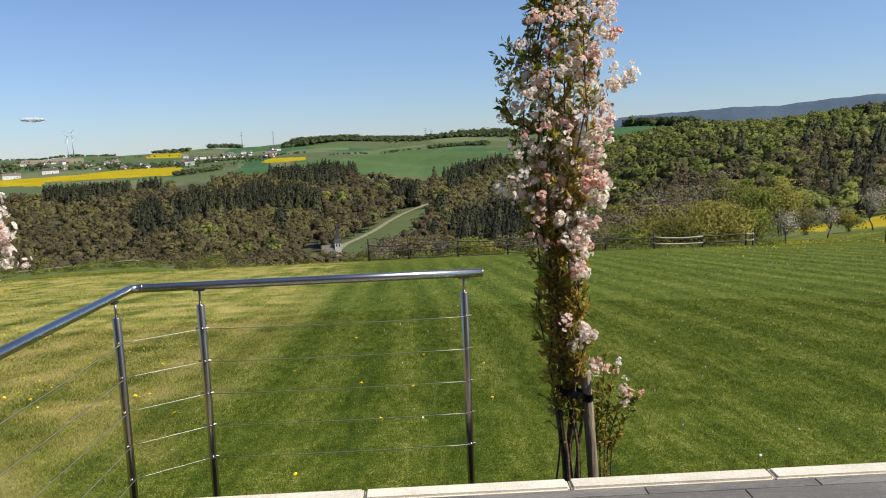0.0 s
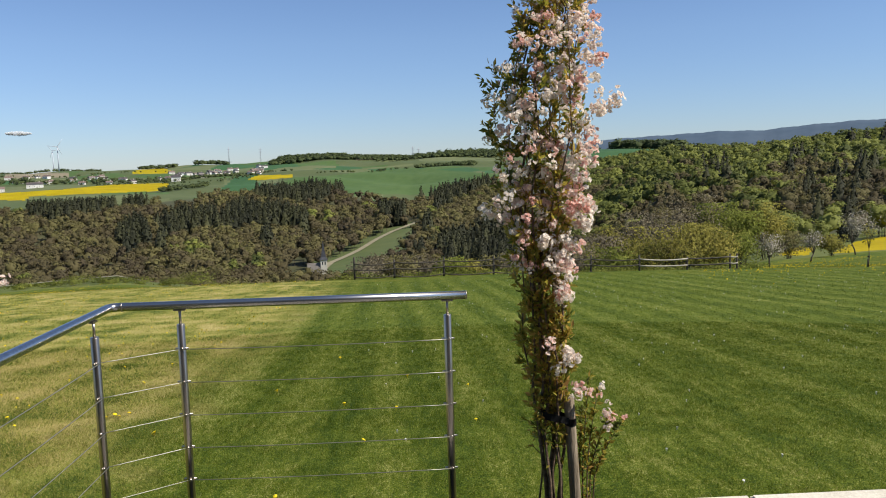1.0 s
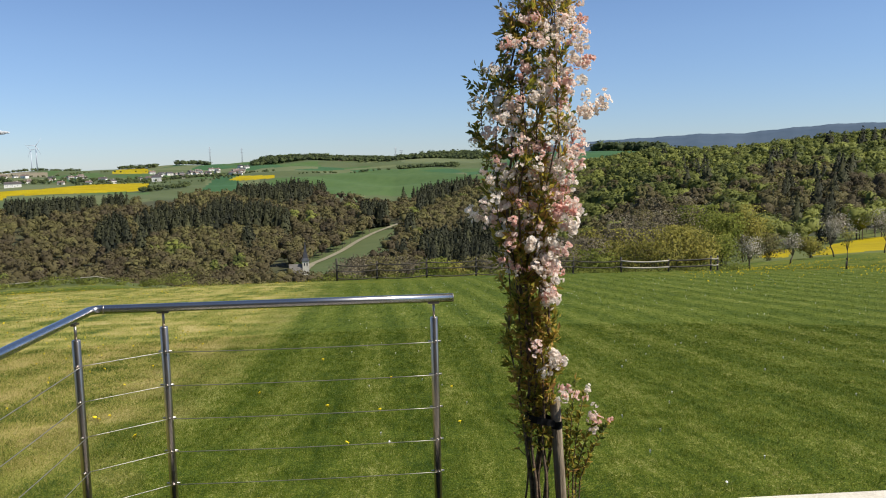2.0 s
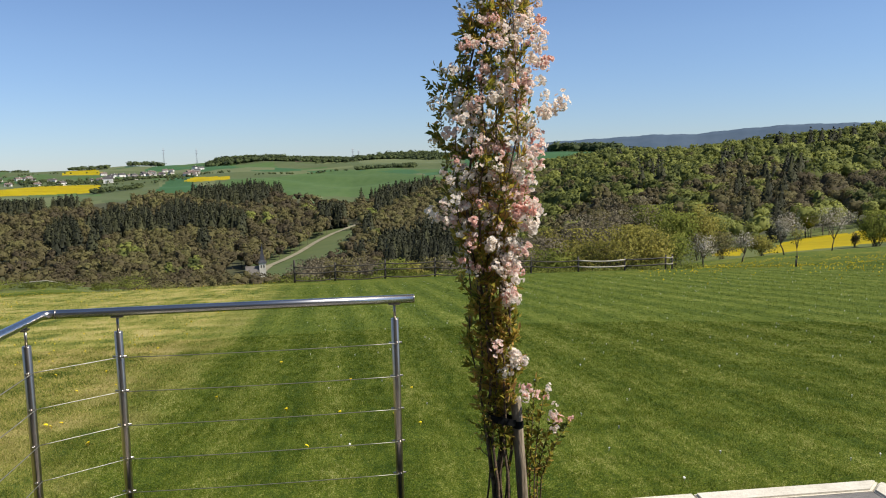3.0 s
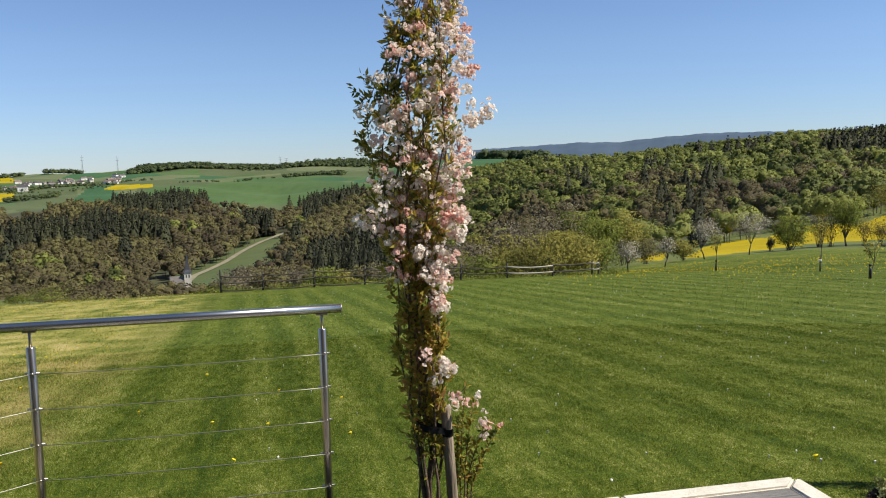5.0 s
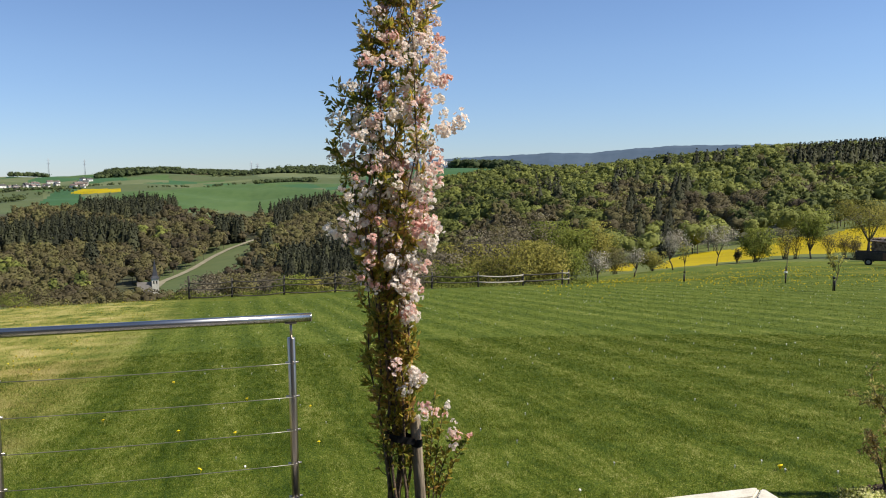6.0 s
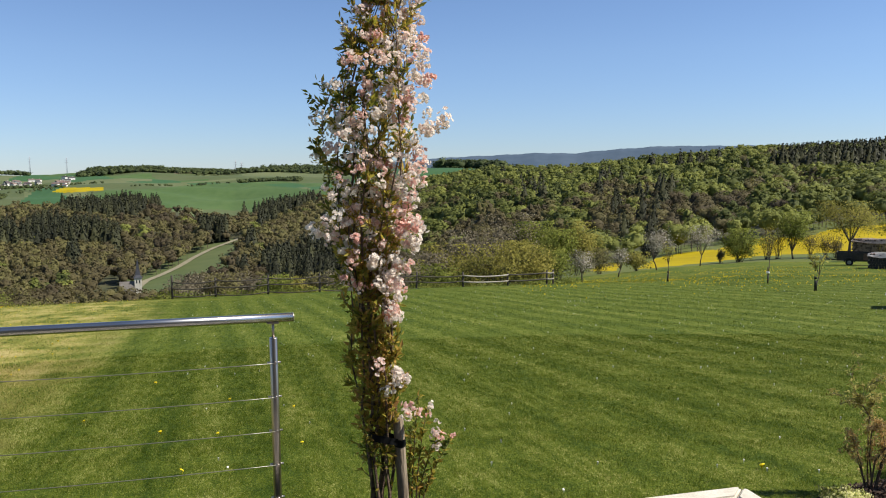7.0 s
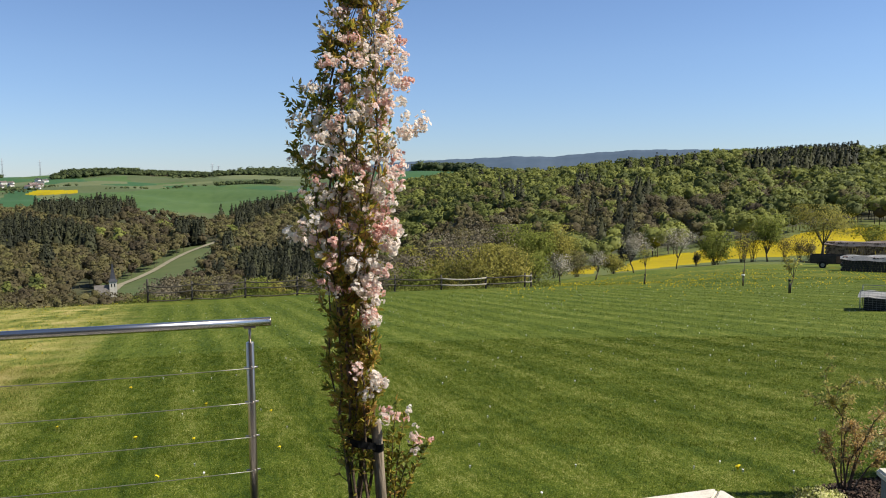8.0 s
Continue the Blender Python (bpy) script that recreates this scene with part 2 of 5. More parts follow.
M["house_wall"] = surface("white_render", two((0.52, 0.48, 0.42), (0.84, 0.81, 0.76)), 0.05, 0.5, 0.9, each=0.6)
M["house_roof"] = surface("dark_slate_roof", two((0.075, 0.068, 0.068), (0.190, 0.135, 0.115)), 0.05, 0.5, 0.7, each=0.9)
M["spire_slate"] = surface("dark_spire_slate", two((0.034, 0.036, 0.044), (0.062, 0.064, 0.074)), 0.3, 2.0, 0.6)
M["stone_roof"] = surface("pale_slate_roof", two((0.125, 0.110, 0.096), (0.190, 0.170, 0.150)), 0.2, 1.5, 0.8)
M["glass_dark"] = surface("dark_window", two((0.015, 0.018, 0.022), (0.030, 0.035, 0.040)), 1, 0, 0.15)
M["stone_wall"] = surface("pale_quarry_stone", two((0.50, 0.46, 0.39), (0.68, 0.63, 0.54)), 0.2, 1.5, 0.9)
M["turbine"] = surface("turbine_white", two((0.42, 0.46, 0.52), (0.50, 0.54, 0.60)), 0.05, 0, 0.7)
M["mast"] = surface("galvanised_mast", two((0.30, 0.32, 0.35), (0.38, 0.40, 0.43)), 0.05, 0, 0.6)
M["mulch"] = surface("bark_mulch", two((0.022, 0.015, 0.011), (0.085, 0.052, 0.036)), 9, 60, 0.9, island=0.7)
M["leaf_gold"] = surface("yellow_green_leaf", [(0.2, (0.200, 0.240, 0.035)), (0.45, (0.520, 0.540, 0.150)), (0.7, (0.760, 0.730, 0.360))], 4, 0, 0.6, island=0.8, sheer=0.5)
M["leaf_olive"] = surface("olive_young_leaf", [(0.2, (0.190, 0.175, 0.045)), (0.5, (0.460, 0.400, 0.110)), (0.8, (0.660, 0.570, 0.200))], 4, 0, 0.6, island=0.7, sheer=0.5)
M["leaf_red"] = surface("russet_maple_leaf", [(0.2, (0.340, 0.230, 0.080)), (0.45, (0.620, 0.420, 0.160)), (0.8, (0.760, 0.580, 0.280))], 4, 0, 0.6, island=0.7, sheer=0.5)
M["block"] = surface("grey_concrete", two((0.17, 0.17, 0.17), (0.25, 0.25, 0.245)), 6, 60, 0.85, bump=0.3)
M["log_bark"] = surface("log_bark", two((0.070, 0.045, 0.032), (0.170, 0.115, 0.085)), 2, 12, 0.9, each=0.6)
M["log_end"] = surface("sawn_log_end", two((0.100, 0.064, 0.046), (0.270, 0.185, 0.130)), 3, 20, 0.9, island=0.8)
M["tarp_grey"] = surface("grey_tarpaulin", two((0.42, 0.40, 0.38), (0.60, 0.58, 0.55)), 1.2, 8, 0.5, bump=0.8, bump_scale=4)
M["tarp_brown"] = surface("brown_tarpaulin", two((0.26, 0.20, 0.17), (0.50, 0.42, 0.37)), 1.2, 8, 0.5, bump=0.8, bump_scale=4)
M["dark_metal"] = surface("dark_painted_metal", two((0.022, 0.018, 0.017), (0.050, 0.040, 0.036)), 3, 20, 0.5)
M["rust_board"] = surface("brown_board", two((0.090, 0.050, 0.035), (0.150, 0.090, 0.065)), 3, 20, 0.7)
M["tyre"] = surface("tyre_rubber", two((0.010, 0.010, 0.010), (0.022, 0.022, 0.022)), 6, 0, 0.85)
M["wire"] = surface("galvanised_wire", two((0.20, 0.20, 0.20), (0.32, 0.32, 0.32)), 6, 0, 0.5, 0.6)
M["cloud"] = surface("cloud_white", two((0.80, 0.82, 0.85), (0.90, 0.91, 0.92)), 0.01, 0, 1.0, sheer=0.5)
nodes, links = M["cloud"].node_tree.nodes, M["cloud"].node_tree.links
veil, thin = nodes.new("ShaderNodeMixShader"), nodes.new("ShaderNodeBsdfTransparent")
veil.inputs[0].default_value = 0.72
links.new(nodes["Mix Shader"].outputs[0], veil.inputs[1])
links.new(thin.outputs[0], veil.inputs[2])
links.new(veil.outputs[0], nodes["Material Output"].inputs[0])

# ---- mesh helpers ----


def part(name, bm, material, parent=None, label=""):
    """Links a bmesh as one mesh object, under its parent if there is one."""
    me = bpy.data.meshes.new(name)
    bm.to_mesh(me)
    bm.free()
    for x in material if isinstance(material, (list, tuple)) else [material]:
        me.materials.append(x)
    ob = new(name, me)
    if parent:
        ob.parent = parent
    if label:
        ob["label"] = label
    return ob


def mesh_of(name, verts, faces, material, smooth=False):
    """A mesh from numpy arrays of vertices and of equal-sized faces."""
    me = bpy.data.meshes.new(name)
    v, f = np.asarray(verts, np.float32), np.asarray(faces, np.int32)
    k = f.shape[1]
    me.vertices.add(len(v))
    me.vertices.foreach_set("co", v.ravel())
    me.loops.add(f.size)
    me.loops.foreach_set("vertex_index", f.ravel())
    me.polygons.add(len(f))
    me.polygons.foreach_set("loop_start", np.arange(0, f.size, k, dtype=np.int32))
    me.polygons.foreach_set("use_smooth", np.full(len(f), smooth))
    for x in material if isinstance(material, (list, tuple)) else [material]:
        me.materials.append(x)
    me.update(calc_edges=True)
    return me


def face_out(p):
    """Turns the winding of loose faces (n, corners, 3) so that they face uphill and to the sky."""
    nrm = np.cross(p[:, 1] - p[:, 0], p[:, 2] - p[:, 0])
    back = nrm @ np.array([0.0, -1.0, 0.55]) < 0
    p = p.copy()
    p[back] = p[back][:, ::-1]
    return p


def empty(name, at=(0, 0, 0), turn=0.0, **tags):
    ob = new(name)
    ob.matrix_basis = pose(*at, 0, 0, turn)
    return tagged(ob, **tags)


def add_box(bm, lo, hi, bevel=0.0, m=None):
    out = bmesh.ops.create_cube(bm, size=1.0)["verts"]
    size, mid = [b - a for a, b in zip(lo, hi)], [(a + b) / 2 for a, b in zip(lo, hi)]
    for v in out:
        v.co = Vector([c * s + o for c, s, o in zip(v.co, size, mid)])
    if bevel:
        edges = list({e for v in out for e in v.link_edges})
        res = bmesh.ops.bevel(bm, geom=edges, offset=bevel, segments=2, affect="EDGES", clamp_overlap=True)
        out = list({v for f in res["faces"] for v in f.verts} | {v for v in out if v.is_valid})
    if m is not None:
        bmesh.ops.transform(bm, matrix=m, verts=[v for v in out if v.is_valid])
    return out


def add_tube(bm, points, radii, sides=10, caps=True):
    """A tube swept along points with a radius for each."""
    pts = [Vector(p) for p in points]
    rings, side = [], None
    for i, p in enumerate(pts):
        d = (pts[min(i + 1, len(pts) - 1)] - pts[max(i - 1, 0)]).normalized()
        if side is None:
            side = d.orthogonal().normalized()
        side = (side - d * side.dot(d)).normalized()
        up = d.cross(side)
        r = radii[i] if isinstance(radii, (list, tuple)) else radii
        rings.append([bm.verts.new(p + (side * math.cos(a) + up * math.sin(a)) * r) for a in (2 * math.pi * k / sides for k in range(sides))])
    for a, b in zip(rings, rings[1:]):
        for k in range(sides):
            f = bm.faces.new((a[k], a[(k + 1) % sides], b[(k + 1) % sides], b[k]))
            f.smooth = True
    if caps:
        bm.faces.new(rings[0][::-1])
        bm.faces.new(rings[-1])
    return rings


# ---- terrain ----
EYE_X, EYE_Y, EYE_Z = 0.02, 0.35, 1.70
AZ = [-180, -45, -28, -20, -12, -6, 0, 6, 12, 18, 24, 30, 36, 42, 60, 180]
BAND = [48, 80, 130, 250, 450, 650, 850, 1050, 1400, 2000, 2800, 3600, 4800]
# angle of the ground below the eye's level, by distance: the heading left, ahead, right
EL_LEFT = [None, -7.3, -7.05, -9.6, -8.0, -5.5, -3.6, -2.6, -1.55, -0.75, -0.15, -0.4, -0.8]
EL_LEFT2 = [None, -8.5, -9.5, -9.8, -8.2, -5.4, -3.4, -2.4, -1.5, -0.70, 0.05, -0.2, -0.6]
EL_MID_L = [None, -9.0, -10.0, -9.8, -7.8, -5.4, -3.2, -2.0, -1.25, -0.5, 0.3, 0.0, -0.4]
EL_MID = [None, -9.0, -10.0, -9.8, -7.7, -5.0, -3.7, -2.7, -1.65, -0.5, 0.25, 0.0, -0.4]
EL_MID_R = [None, -9.0, -10.0, -9.6, -7.6, -5.2, -3.4, -2.3, -1.2, -0.3, 0.4, 0.1, -0.3]
EL_12 = [None, -9.0, -9.8, -9.0, -6.5, -4.0, -2.2, -1.3, -0.5, 0.3, 0.1, -0.1, -0.4]
EL_18 = [None, -8.6, -8.8, -7.5, -4.6, -2.2, -0.8, -0.3, 0.0, 0.1, 0.0, -0.1, -0.4]
EL_24 = [None, -7.35, -7.0, -6.0, -3.2, -1.3, -0.5, -0.4, -0.5, -0.4, -0.4, -0.4, -0.5]
EL_30 = [None, -6.7, -6.05, -5.2, -2.6, -0.8, -0.1, -0.2, -0.5, -0.5, -0.5, -0.5, -0.5]
EL_36 = [None, -6.2, -5.45, -4.4, -2.0, 0.0, 0.45, 0.2, -0.3, -0.5, -0.5, -0.5, -0.5]
EL_42 = [None, -6.0, -5.15, -3.5, -1.9, 0.05, 0.5, 0.3, -0.3, -0.5, -0.5, -0.5, -0.5]
COLS = [EL_LEFT, EL_LEFT, EL_LEFT, EL_LEFT, EL_LEFT2, EL_MID_L, EL_MID, EL_MID_R, EL_12, EL_18, EL_24, EL_30, EL_36, EL_42, EL_42, EL_LEFT]


def lawn_plane(x, y):
    return -0.90 - 0.100 * np.maximum(y - 4.5, 0.0)


def terrain(x, y):
    """Height of the ground at x, y (numpy arrays)."""
    x, y = np.asarray(x, float), np.asarray(y, float)
    dx, dy = x - EYE_X, y - EYE_Y
    r, az = np.hypot(dx, dy) + 1e-6, np.degrees(np.arctan2(dx, dy))
    r0 = BAND[0]
    near = lawn_plane(x, y)
    base = lawn_plane(EYE_X + dx / r * r0, EYE_Y + dy / r * r0)
    rows = [base] + [EYE_Z + d * np.tan(np.radians(np.interp(az, AZ, [c[i] for c in COLS]))) for i, d in enumerate(BAND) if i]
    lr = np.log(np.clip(r, r0, BAND[-1]))
    z = np.array(base)
    for i in range(len(BAND) - 1):
        a, b = math.log(BAND[i]), math.log(BAND[i + 1])
        k = np.clip((lr - a) / (b - a), 0, 1)
        inside = lr >= a
        z = np.where(inside, rows[i] * (1 - k) + rows[i + 1] * k, z)
    amp = np.clip((r - 100) / 300, 0, 1) * np.clip(r / 500, 0, 2.0)
    z = z + amp * (1.3 * np.sin(x / 61 + 1.3 * np.sin(y / 83)) + 0.9 * np.sin(y / 47 + x / 39))
    return np.where(r < r0, near, z)


def polar(az, r):
    a = np.radians(az)
    return EYE_X + r * np.sin(a), EYE_Y + r * np.cos(a)


def spot(az, r, lift=0.0):
    x, y = polar(az, r)
    return float(x), float(y), float(terrain(x, y)) + lift


def inside(u, v, outline):
    """Whether the points u, v lie inside a closed outline (numpy arrays)."""
    hit = np.zeros(np.shape(u), bool)
    for (x0, y0), (x1, y1) in zip(outline, outline[1:] + outline[:1]):
        if y0 != y1:
            hit ^= ((y0 > v) != (y1 > v)) & (u < (x1 - x0) * (v - y0) / (y1 - y0) + x0)
    return hit


GROUND_MATS = ["turf", "wood_floor", "valley_meadow", "field_bright", "field_dark", "field_pale", "field_olive", "field_tan", "rape"]


def build_ground():
    az = np.concatenate([np.arange(-180, -36, 6.0), np.arange(-36, 54, 0.2), np.arange(54, 180, 6.0)])
    rr = np.concatenate([[0.0001], np.geomspace(1.0, 950, 200), np.geomspace(965, 2700, 120), np.geomspace(2800, 4800, 15)])
    A, R = np.meshgrid(az, rr, indexing="ij")
    X, Y = polar(A, R)
    Z = terrain(X, Y)
    na, nr = A.shape
    ids = np.arange(na * nr).reshape(na, nr)
    a, b = ids, np.roll(ids, -1, axis=0)
    faces = np.stack([a[:, :-1], a[:, 1:], b[:, 1:], b[:, :-1]], -1).reshape(-1, 4)
    step = np.concatenate([np.diff(az), [6.0]])
    ca = np.repeat((az + step / 2)[:, None], nr - 1, 1)
    cr = np.repeat(((rr[1:] + rr[:-1]) / 2)[None], na, 0)
    cz = terrain(*polar(ca, cr))
    el = np.degrees(np.arctan2(cz - EYE_Z, cr))
    zone = np.zeros(ca.shape, int)
    wood0 = np.interp(ca, [-45, -20, -6, 4, 12, 18, 22, 24, 30, 36, 42], [74, 70, 56, 54, 56, 62, 66, 160, 200, 250, 300])
    zone[cr > wood0] = 2
    zone[cr > 240] = 1
    # the slope beyond the orchard: grass, then rape
    orch = (ca > 21) & (ca < 60) & (cr > 64) & (cr < wood0)
    zone[orch & (cr > 92)] = 2
    # open grass beside the farm track
    zone[(ca > -7.2) & (ca < 0.8) & (cr > 300) & (cr < 700)] = 6
    # the plateau's fields
    plateau = np.interp(ca, [-45, -12, -6, -3, 0, 3, 8, 12, 18, 24], [1050, 1050, 1080, 980, 930, 1050, 1120, 1080, 1150, 1500])
    p = cr > plateau
    zone[p] = 6
    ridged = np.floor(ca * 0.35 + np.sin(cr / 300.0) * 0.8) + np.floor(np.log(cr) * 9)
    zone[p & (ridged % 5 == 0)] = 5
    zone[p & (ridged % 5 == 2)] = 3
    zone[p & (ridged % 7 == 3)] = 4
    # fields and strips, by heading and angle of sight
    def field(k, *outline, where=p):
        zone[where & inside(ca, el, outline)] = k
    field(6, (-40, -1.60), (-16.3, -1.60), (-16.3, -0.85), (-40, -0.85))
    field(6, (-16.3, -2.2), (-12.7, -2.0), (-12.7, -0.9), (-16.3, -0.9))
    field(5, (-34, -1.40), (-34, -0.98), (-27.2, -0.97), (-21.4, -1.0), (-21.9, -1.18), (-26.5, -1.36))
    field(8, (-34, -1.55), (-34, -1.40), (-26.6, -1.34), (-23.2, -1.27), (-21.4, -1.15), (-19.8, -1.07), (-16.5, -1.08), (-16.4, -1.60), (-24.7, -1.62), (-25.1, -1.85), (-26.6, -1.75))
    field(8, (-18.6, -0.28), (-18.1, -0.12), (-16.5, -0.12), (-16.2, -0.32), (-16.5, -0.46), (-18.5, -0.42))
    field(7, (-26.0, -0.10), (-22.4, -0.20), (-22.4, -0.50), (-26.0, -0.44))
    field(4, (-13.2, -1.75), (-12.0, -0.80), (-10.6, -0.72), (-10.4, -1.8))
    field(8, (-11.3, -1.06), (-10.6, -0.78), (-8.2, -0.80), (-8.2, -1.00), (-10.5, -1.12))
    field(3, (-10.4, -2.0), (-8.2, -1.0), (-5.0, -0.95), (-4.4, -0.85), (0.0, -0.58), (0.9, -0.70), (4.2, -1.0), (6.5, -1.3), (6.5, -2.4), (-4, -2.4))
    field(5, (-9.4, -0.44), (-9.2, -0.32), (-6.8, -0.22), (-5.2, -0.30), (-5.3, -0.44))
    field(7, (-3.9, 0.04), (-3.8, 0.16), (-0.9, 0.27), (-0.8, 0.14))
    field(5, (-4.4, -0.72), (0.2, -0.40), (0.2, -0.30), (-4.4, -0.60))
    field(5, (2.8, -0.22), (3.0, -0.02), (6.5, 0.10), (6.5, -0.24))
    field(4, (8, -1.6), (8, 0.6), (20, 0.6), (20, -1.6))
    # rape on the slope beyond the orchard
    slope = (cr > 66) & (cr < 300)
    field(8, (27.9, -6.8), (29.2, -6.0), (30.9, -5.6), (33.1, -5.35), (35.8, -4.5), (38.6, -4.4), (39.9, -3.9), (42.5, -3.5), (46.8, -3.1), (60, -2.9), (60, -4.9), (46.9, -5.1), (40.6, -5.3), (35.8, -5.7), (33.7, -6.05), (30.4, -6.5), where=slope)
    field(8, (24.7, -6.95), (25.8, -6.35), (26.9, -6.45), (26.5, -6.92), where=slope)
    me = mesh_of("ground", np.stack([X, Y, Z], -1).reshape(-1, 3), faces, [M[k] for k in GROUND_MATS], True)
    me.polygons.foreach_set("material_index", zone.reshape(-1).astype(np.int32))
    return tagged(new("ground", me), "mown lawn falling to a wooded valley and patchwork fields", "ground", kind="structure")


ground = build_ground()


def ribbon(name, line, width, lift, material, label, category):
    """A strip along headings and distances, lying on the ground."""
    n = 90
    t = np.linspace(0, 1, n)
    k = np.linspace(0, 1, len(line))
    a, r = np.interp(t, k, [p[0] for p in line]), np.interp(t, k, [p[1] for p in line])
    x, y = polar(a, r)
    dx, dy = np.gradient(x), np.gradient(y)
    d = np.hypot(dx, dy)
    nx, ny = -dy / d, dx / d
    rows = []
    for s in (-1, -0.4, 0.4, 1):
        px, py = x + nx * width / 2 * s, y + ny * width / 2 * s
        rows.append(np.stack([px, py, terrain(px, py) + lift], -1))
    v = np.stack(rows, 1).reshape(-1, 3)
    i = np.arange(n - 1)[:, None] * 4 + np.arange(3)[None]
    f = np.stack([i, i + 1, i + 5, i + 4], -1).reshape(-1, 4)
    return tagged(new(name, mesh_of(name, v, f, material, True)), label, category, kind="structure")


PATH_LINE = [(-6.5, 470), (-5.87, 506), (-4.85, 532), (-3.79, 562), (-2.72, 600), (-1.49, 635), (-0.55, 657), (0.18, 682), (0.67, 719)]
ribbon("farm_track", PATH_LINE, 4.6, 0.4, M["gravel"], "pale gravel farm track climbing the wooded valley", "track")
ribbon("lane", [(-33, 120), (-26, 122), (-22, 124), (-19.5, 126), (-17.5, 128), (-15.5, 124)], 3.2, 0.15, M["gravel"], "narrow pale lane below the lawn's edge", "lane")

# the far ridge, its distance haze put into the base colour
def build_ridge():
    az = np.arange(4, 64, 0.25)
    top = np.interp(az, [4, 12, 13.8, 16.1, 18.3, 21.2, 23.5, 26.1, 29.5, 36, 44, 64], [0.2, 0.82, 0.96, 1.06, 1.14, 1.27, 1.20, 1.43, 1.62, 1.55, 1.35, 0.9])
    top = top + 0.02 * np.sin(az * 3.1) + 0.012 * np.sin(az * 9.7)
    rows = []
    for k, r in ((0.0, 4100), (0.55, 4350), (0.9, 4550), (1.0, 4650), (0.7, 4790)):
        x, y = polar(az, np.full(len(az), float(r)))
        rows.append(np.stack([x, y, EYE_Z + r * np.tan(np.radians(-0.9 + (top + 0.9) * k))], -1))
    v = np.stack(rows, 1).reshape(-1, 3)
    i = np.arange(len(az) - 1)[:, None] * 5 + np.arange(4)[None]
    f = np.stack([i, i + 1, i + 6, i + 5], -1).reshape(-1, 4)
    return tagged(new("backdrop", mesh_of("backdrop", v, f, M["ridge"], True)), "wooded ridge on the horizon, haze put into its blue-grey colour", "backdrop", kind="structure")


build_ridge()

# ---- terrace ----
X0, X1, Y1 = -1.30, 2.655, 4.10     # outer edges of the terrace


def build_terrace():
    slab = bmesh.new()
    add_box(slab, (X0 + 0.012, -2.4, -1.4), (X1 - 0.012, Y1 - 0.012, -0.045))
    terrace = tagged(part("terrace", slab, M["joint"]), "terrace with grey slate pavers and a cream stone edging", "terrace", kind="structure")
    # edging stones: front, then the two sides
    def stone(a, b, name="edging_stone"):
        bm = bmesh.new()
        add_box(bm, a, b, 0.012)
        return part(name, bm, M["coping"], terrace, "cream cast stone")
    w = 0.115
    xs = [X0, -0.345, 0.655, 1.652, X1]
    for a, b in list(zip(xs, xs[1:]))[1:-1]:
        stone((a + 0.004, Y1 - w, -0.06), (b - 0.004, Y1, 0.004))

    def corner_stone(outline):
        bm = bmesh.new()
        low = [bm.verts.new((x, y, -0.06)) for x, y in outline]
        face = bm.faces.new(low)
        up = bmesh.ops.extrude_face_region(bm, geom=[face])
        bmesh.ops.translate(bm, vec=(0, 0, 0.064), verts=[v for v in up["geom"] if isinstance(v, bmesh.types.BMVert)])
        bmesh.ops.recalc_face_normals(bm, faces=bm.faces)
        bmesh.ops.bevel(bm, geom=[e for e in bm.edges if all(v.co.z > 0 for v in e.verts)], offset=0.010, segments=2, affect="EDGES")
        part("edging_stone", bm, M["coping"], terrace, "cream cast stone")

    cut, gap = 0.045, 0.005
    for sx, edge_x, inner in ((1, X1, xs[-2]), (-1, X0, xs[1])):
        ix = edge_x - sx * w
        corner_stone([(inner + sx * 0.004, Y1 - w), (ix - sx * gap, Y1 - w), (edge_x - sx * (cut * 0.5 + gap), Y1 - cut * 0.5), (edge_x - sx * cut, Y1), (inner + sx * 0.004, Y1)])
        corner_stone([(ix, Y1 - w - gap), (ix, Y1 - w - 0.9), (edge_x, Y1 - w - 0.9), (edge_x, Y1 - cut), (edge_x - sx * cut * 0.5, Y1 - cut * 0.5 - gap)])
    for x in (X0, X1 - w):
        y = Y1 - w - 0.9
        while y > -2.3:
            stone((x, max(y - 1.0, -2.35) + 0.004, -0.06), (x + w, y - 0.004, 0.004))
            y -= 1.0
    # pavers in running bond
    y, k = Y1 - w - 0.003, 0
    while y > -2.3:
        d = 0.085 if k == 0 else 0.30
        x = X0 + w + 0.003 - (0.29, 0.66)[k % 2]
        while x < X1 - w:
            lo, hi = max(x, X0 + w + 0.003), min(x + 0.826, X1 - w - 0.003)
            if hi - lo > 0.03:
                bm = bmesh.new()
                add_box(bm, (lo + 0.0025, max(y - d, -2.39) + 0.0025, -0.05), (hi - 0.0025, y - 0.0025, random.uniform(-0.0075, -0.006)), 0.0015)
                part("paver", bm, M["paver"], terrace)
            x += 0.826
        y -= d
        k += 1
    return terrace


build_terrace()
# unseen house wall, added tall and brown so the steel reflects something dark
bm = bmesh.new()
add_box(bm, (-9, -2.75, -1.4), (10, -2.42, 6.6))
tagged(part("wall_south", bm, M["render_wall"]), "unseen plain brown house wall, added behind the terrace for the steel's reflections", "wall", kind="structure")


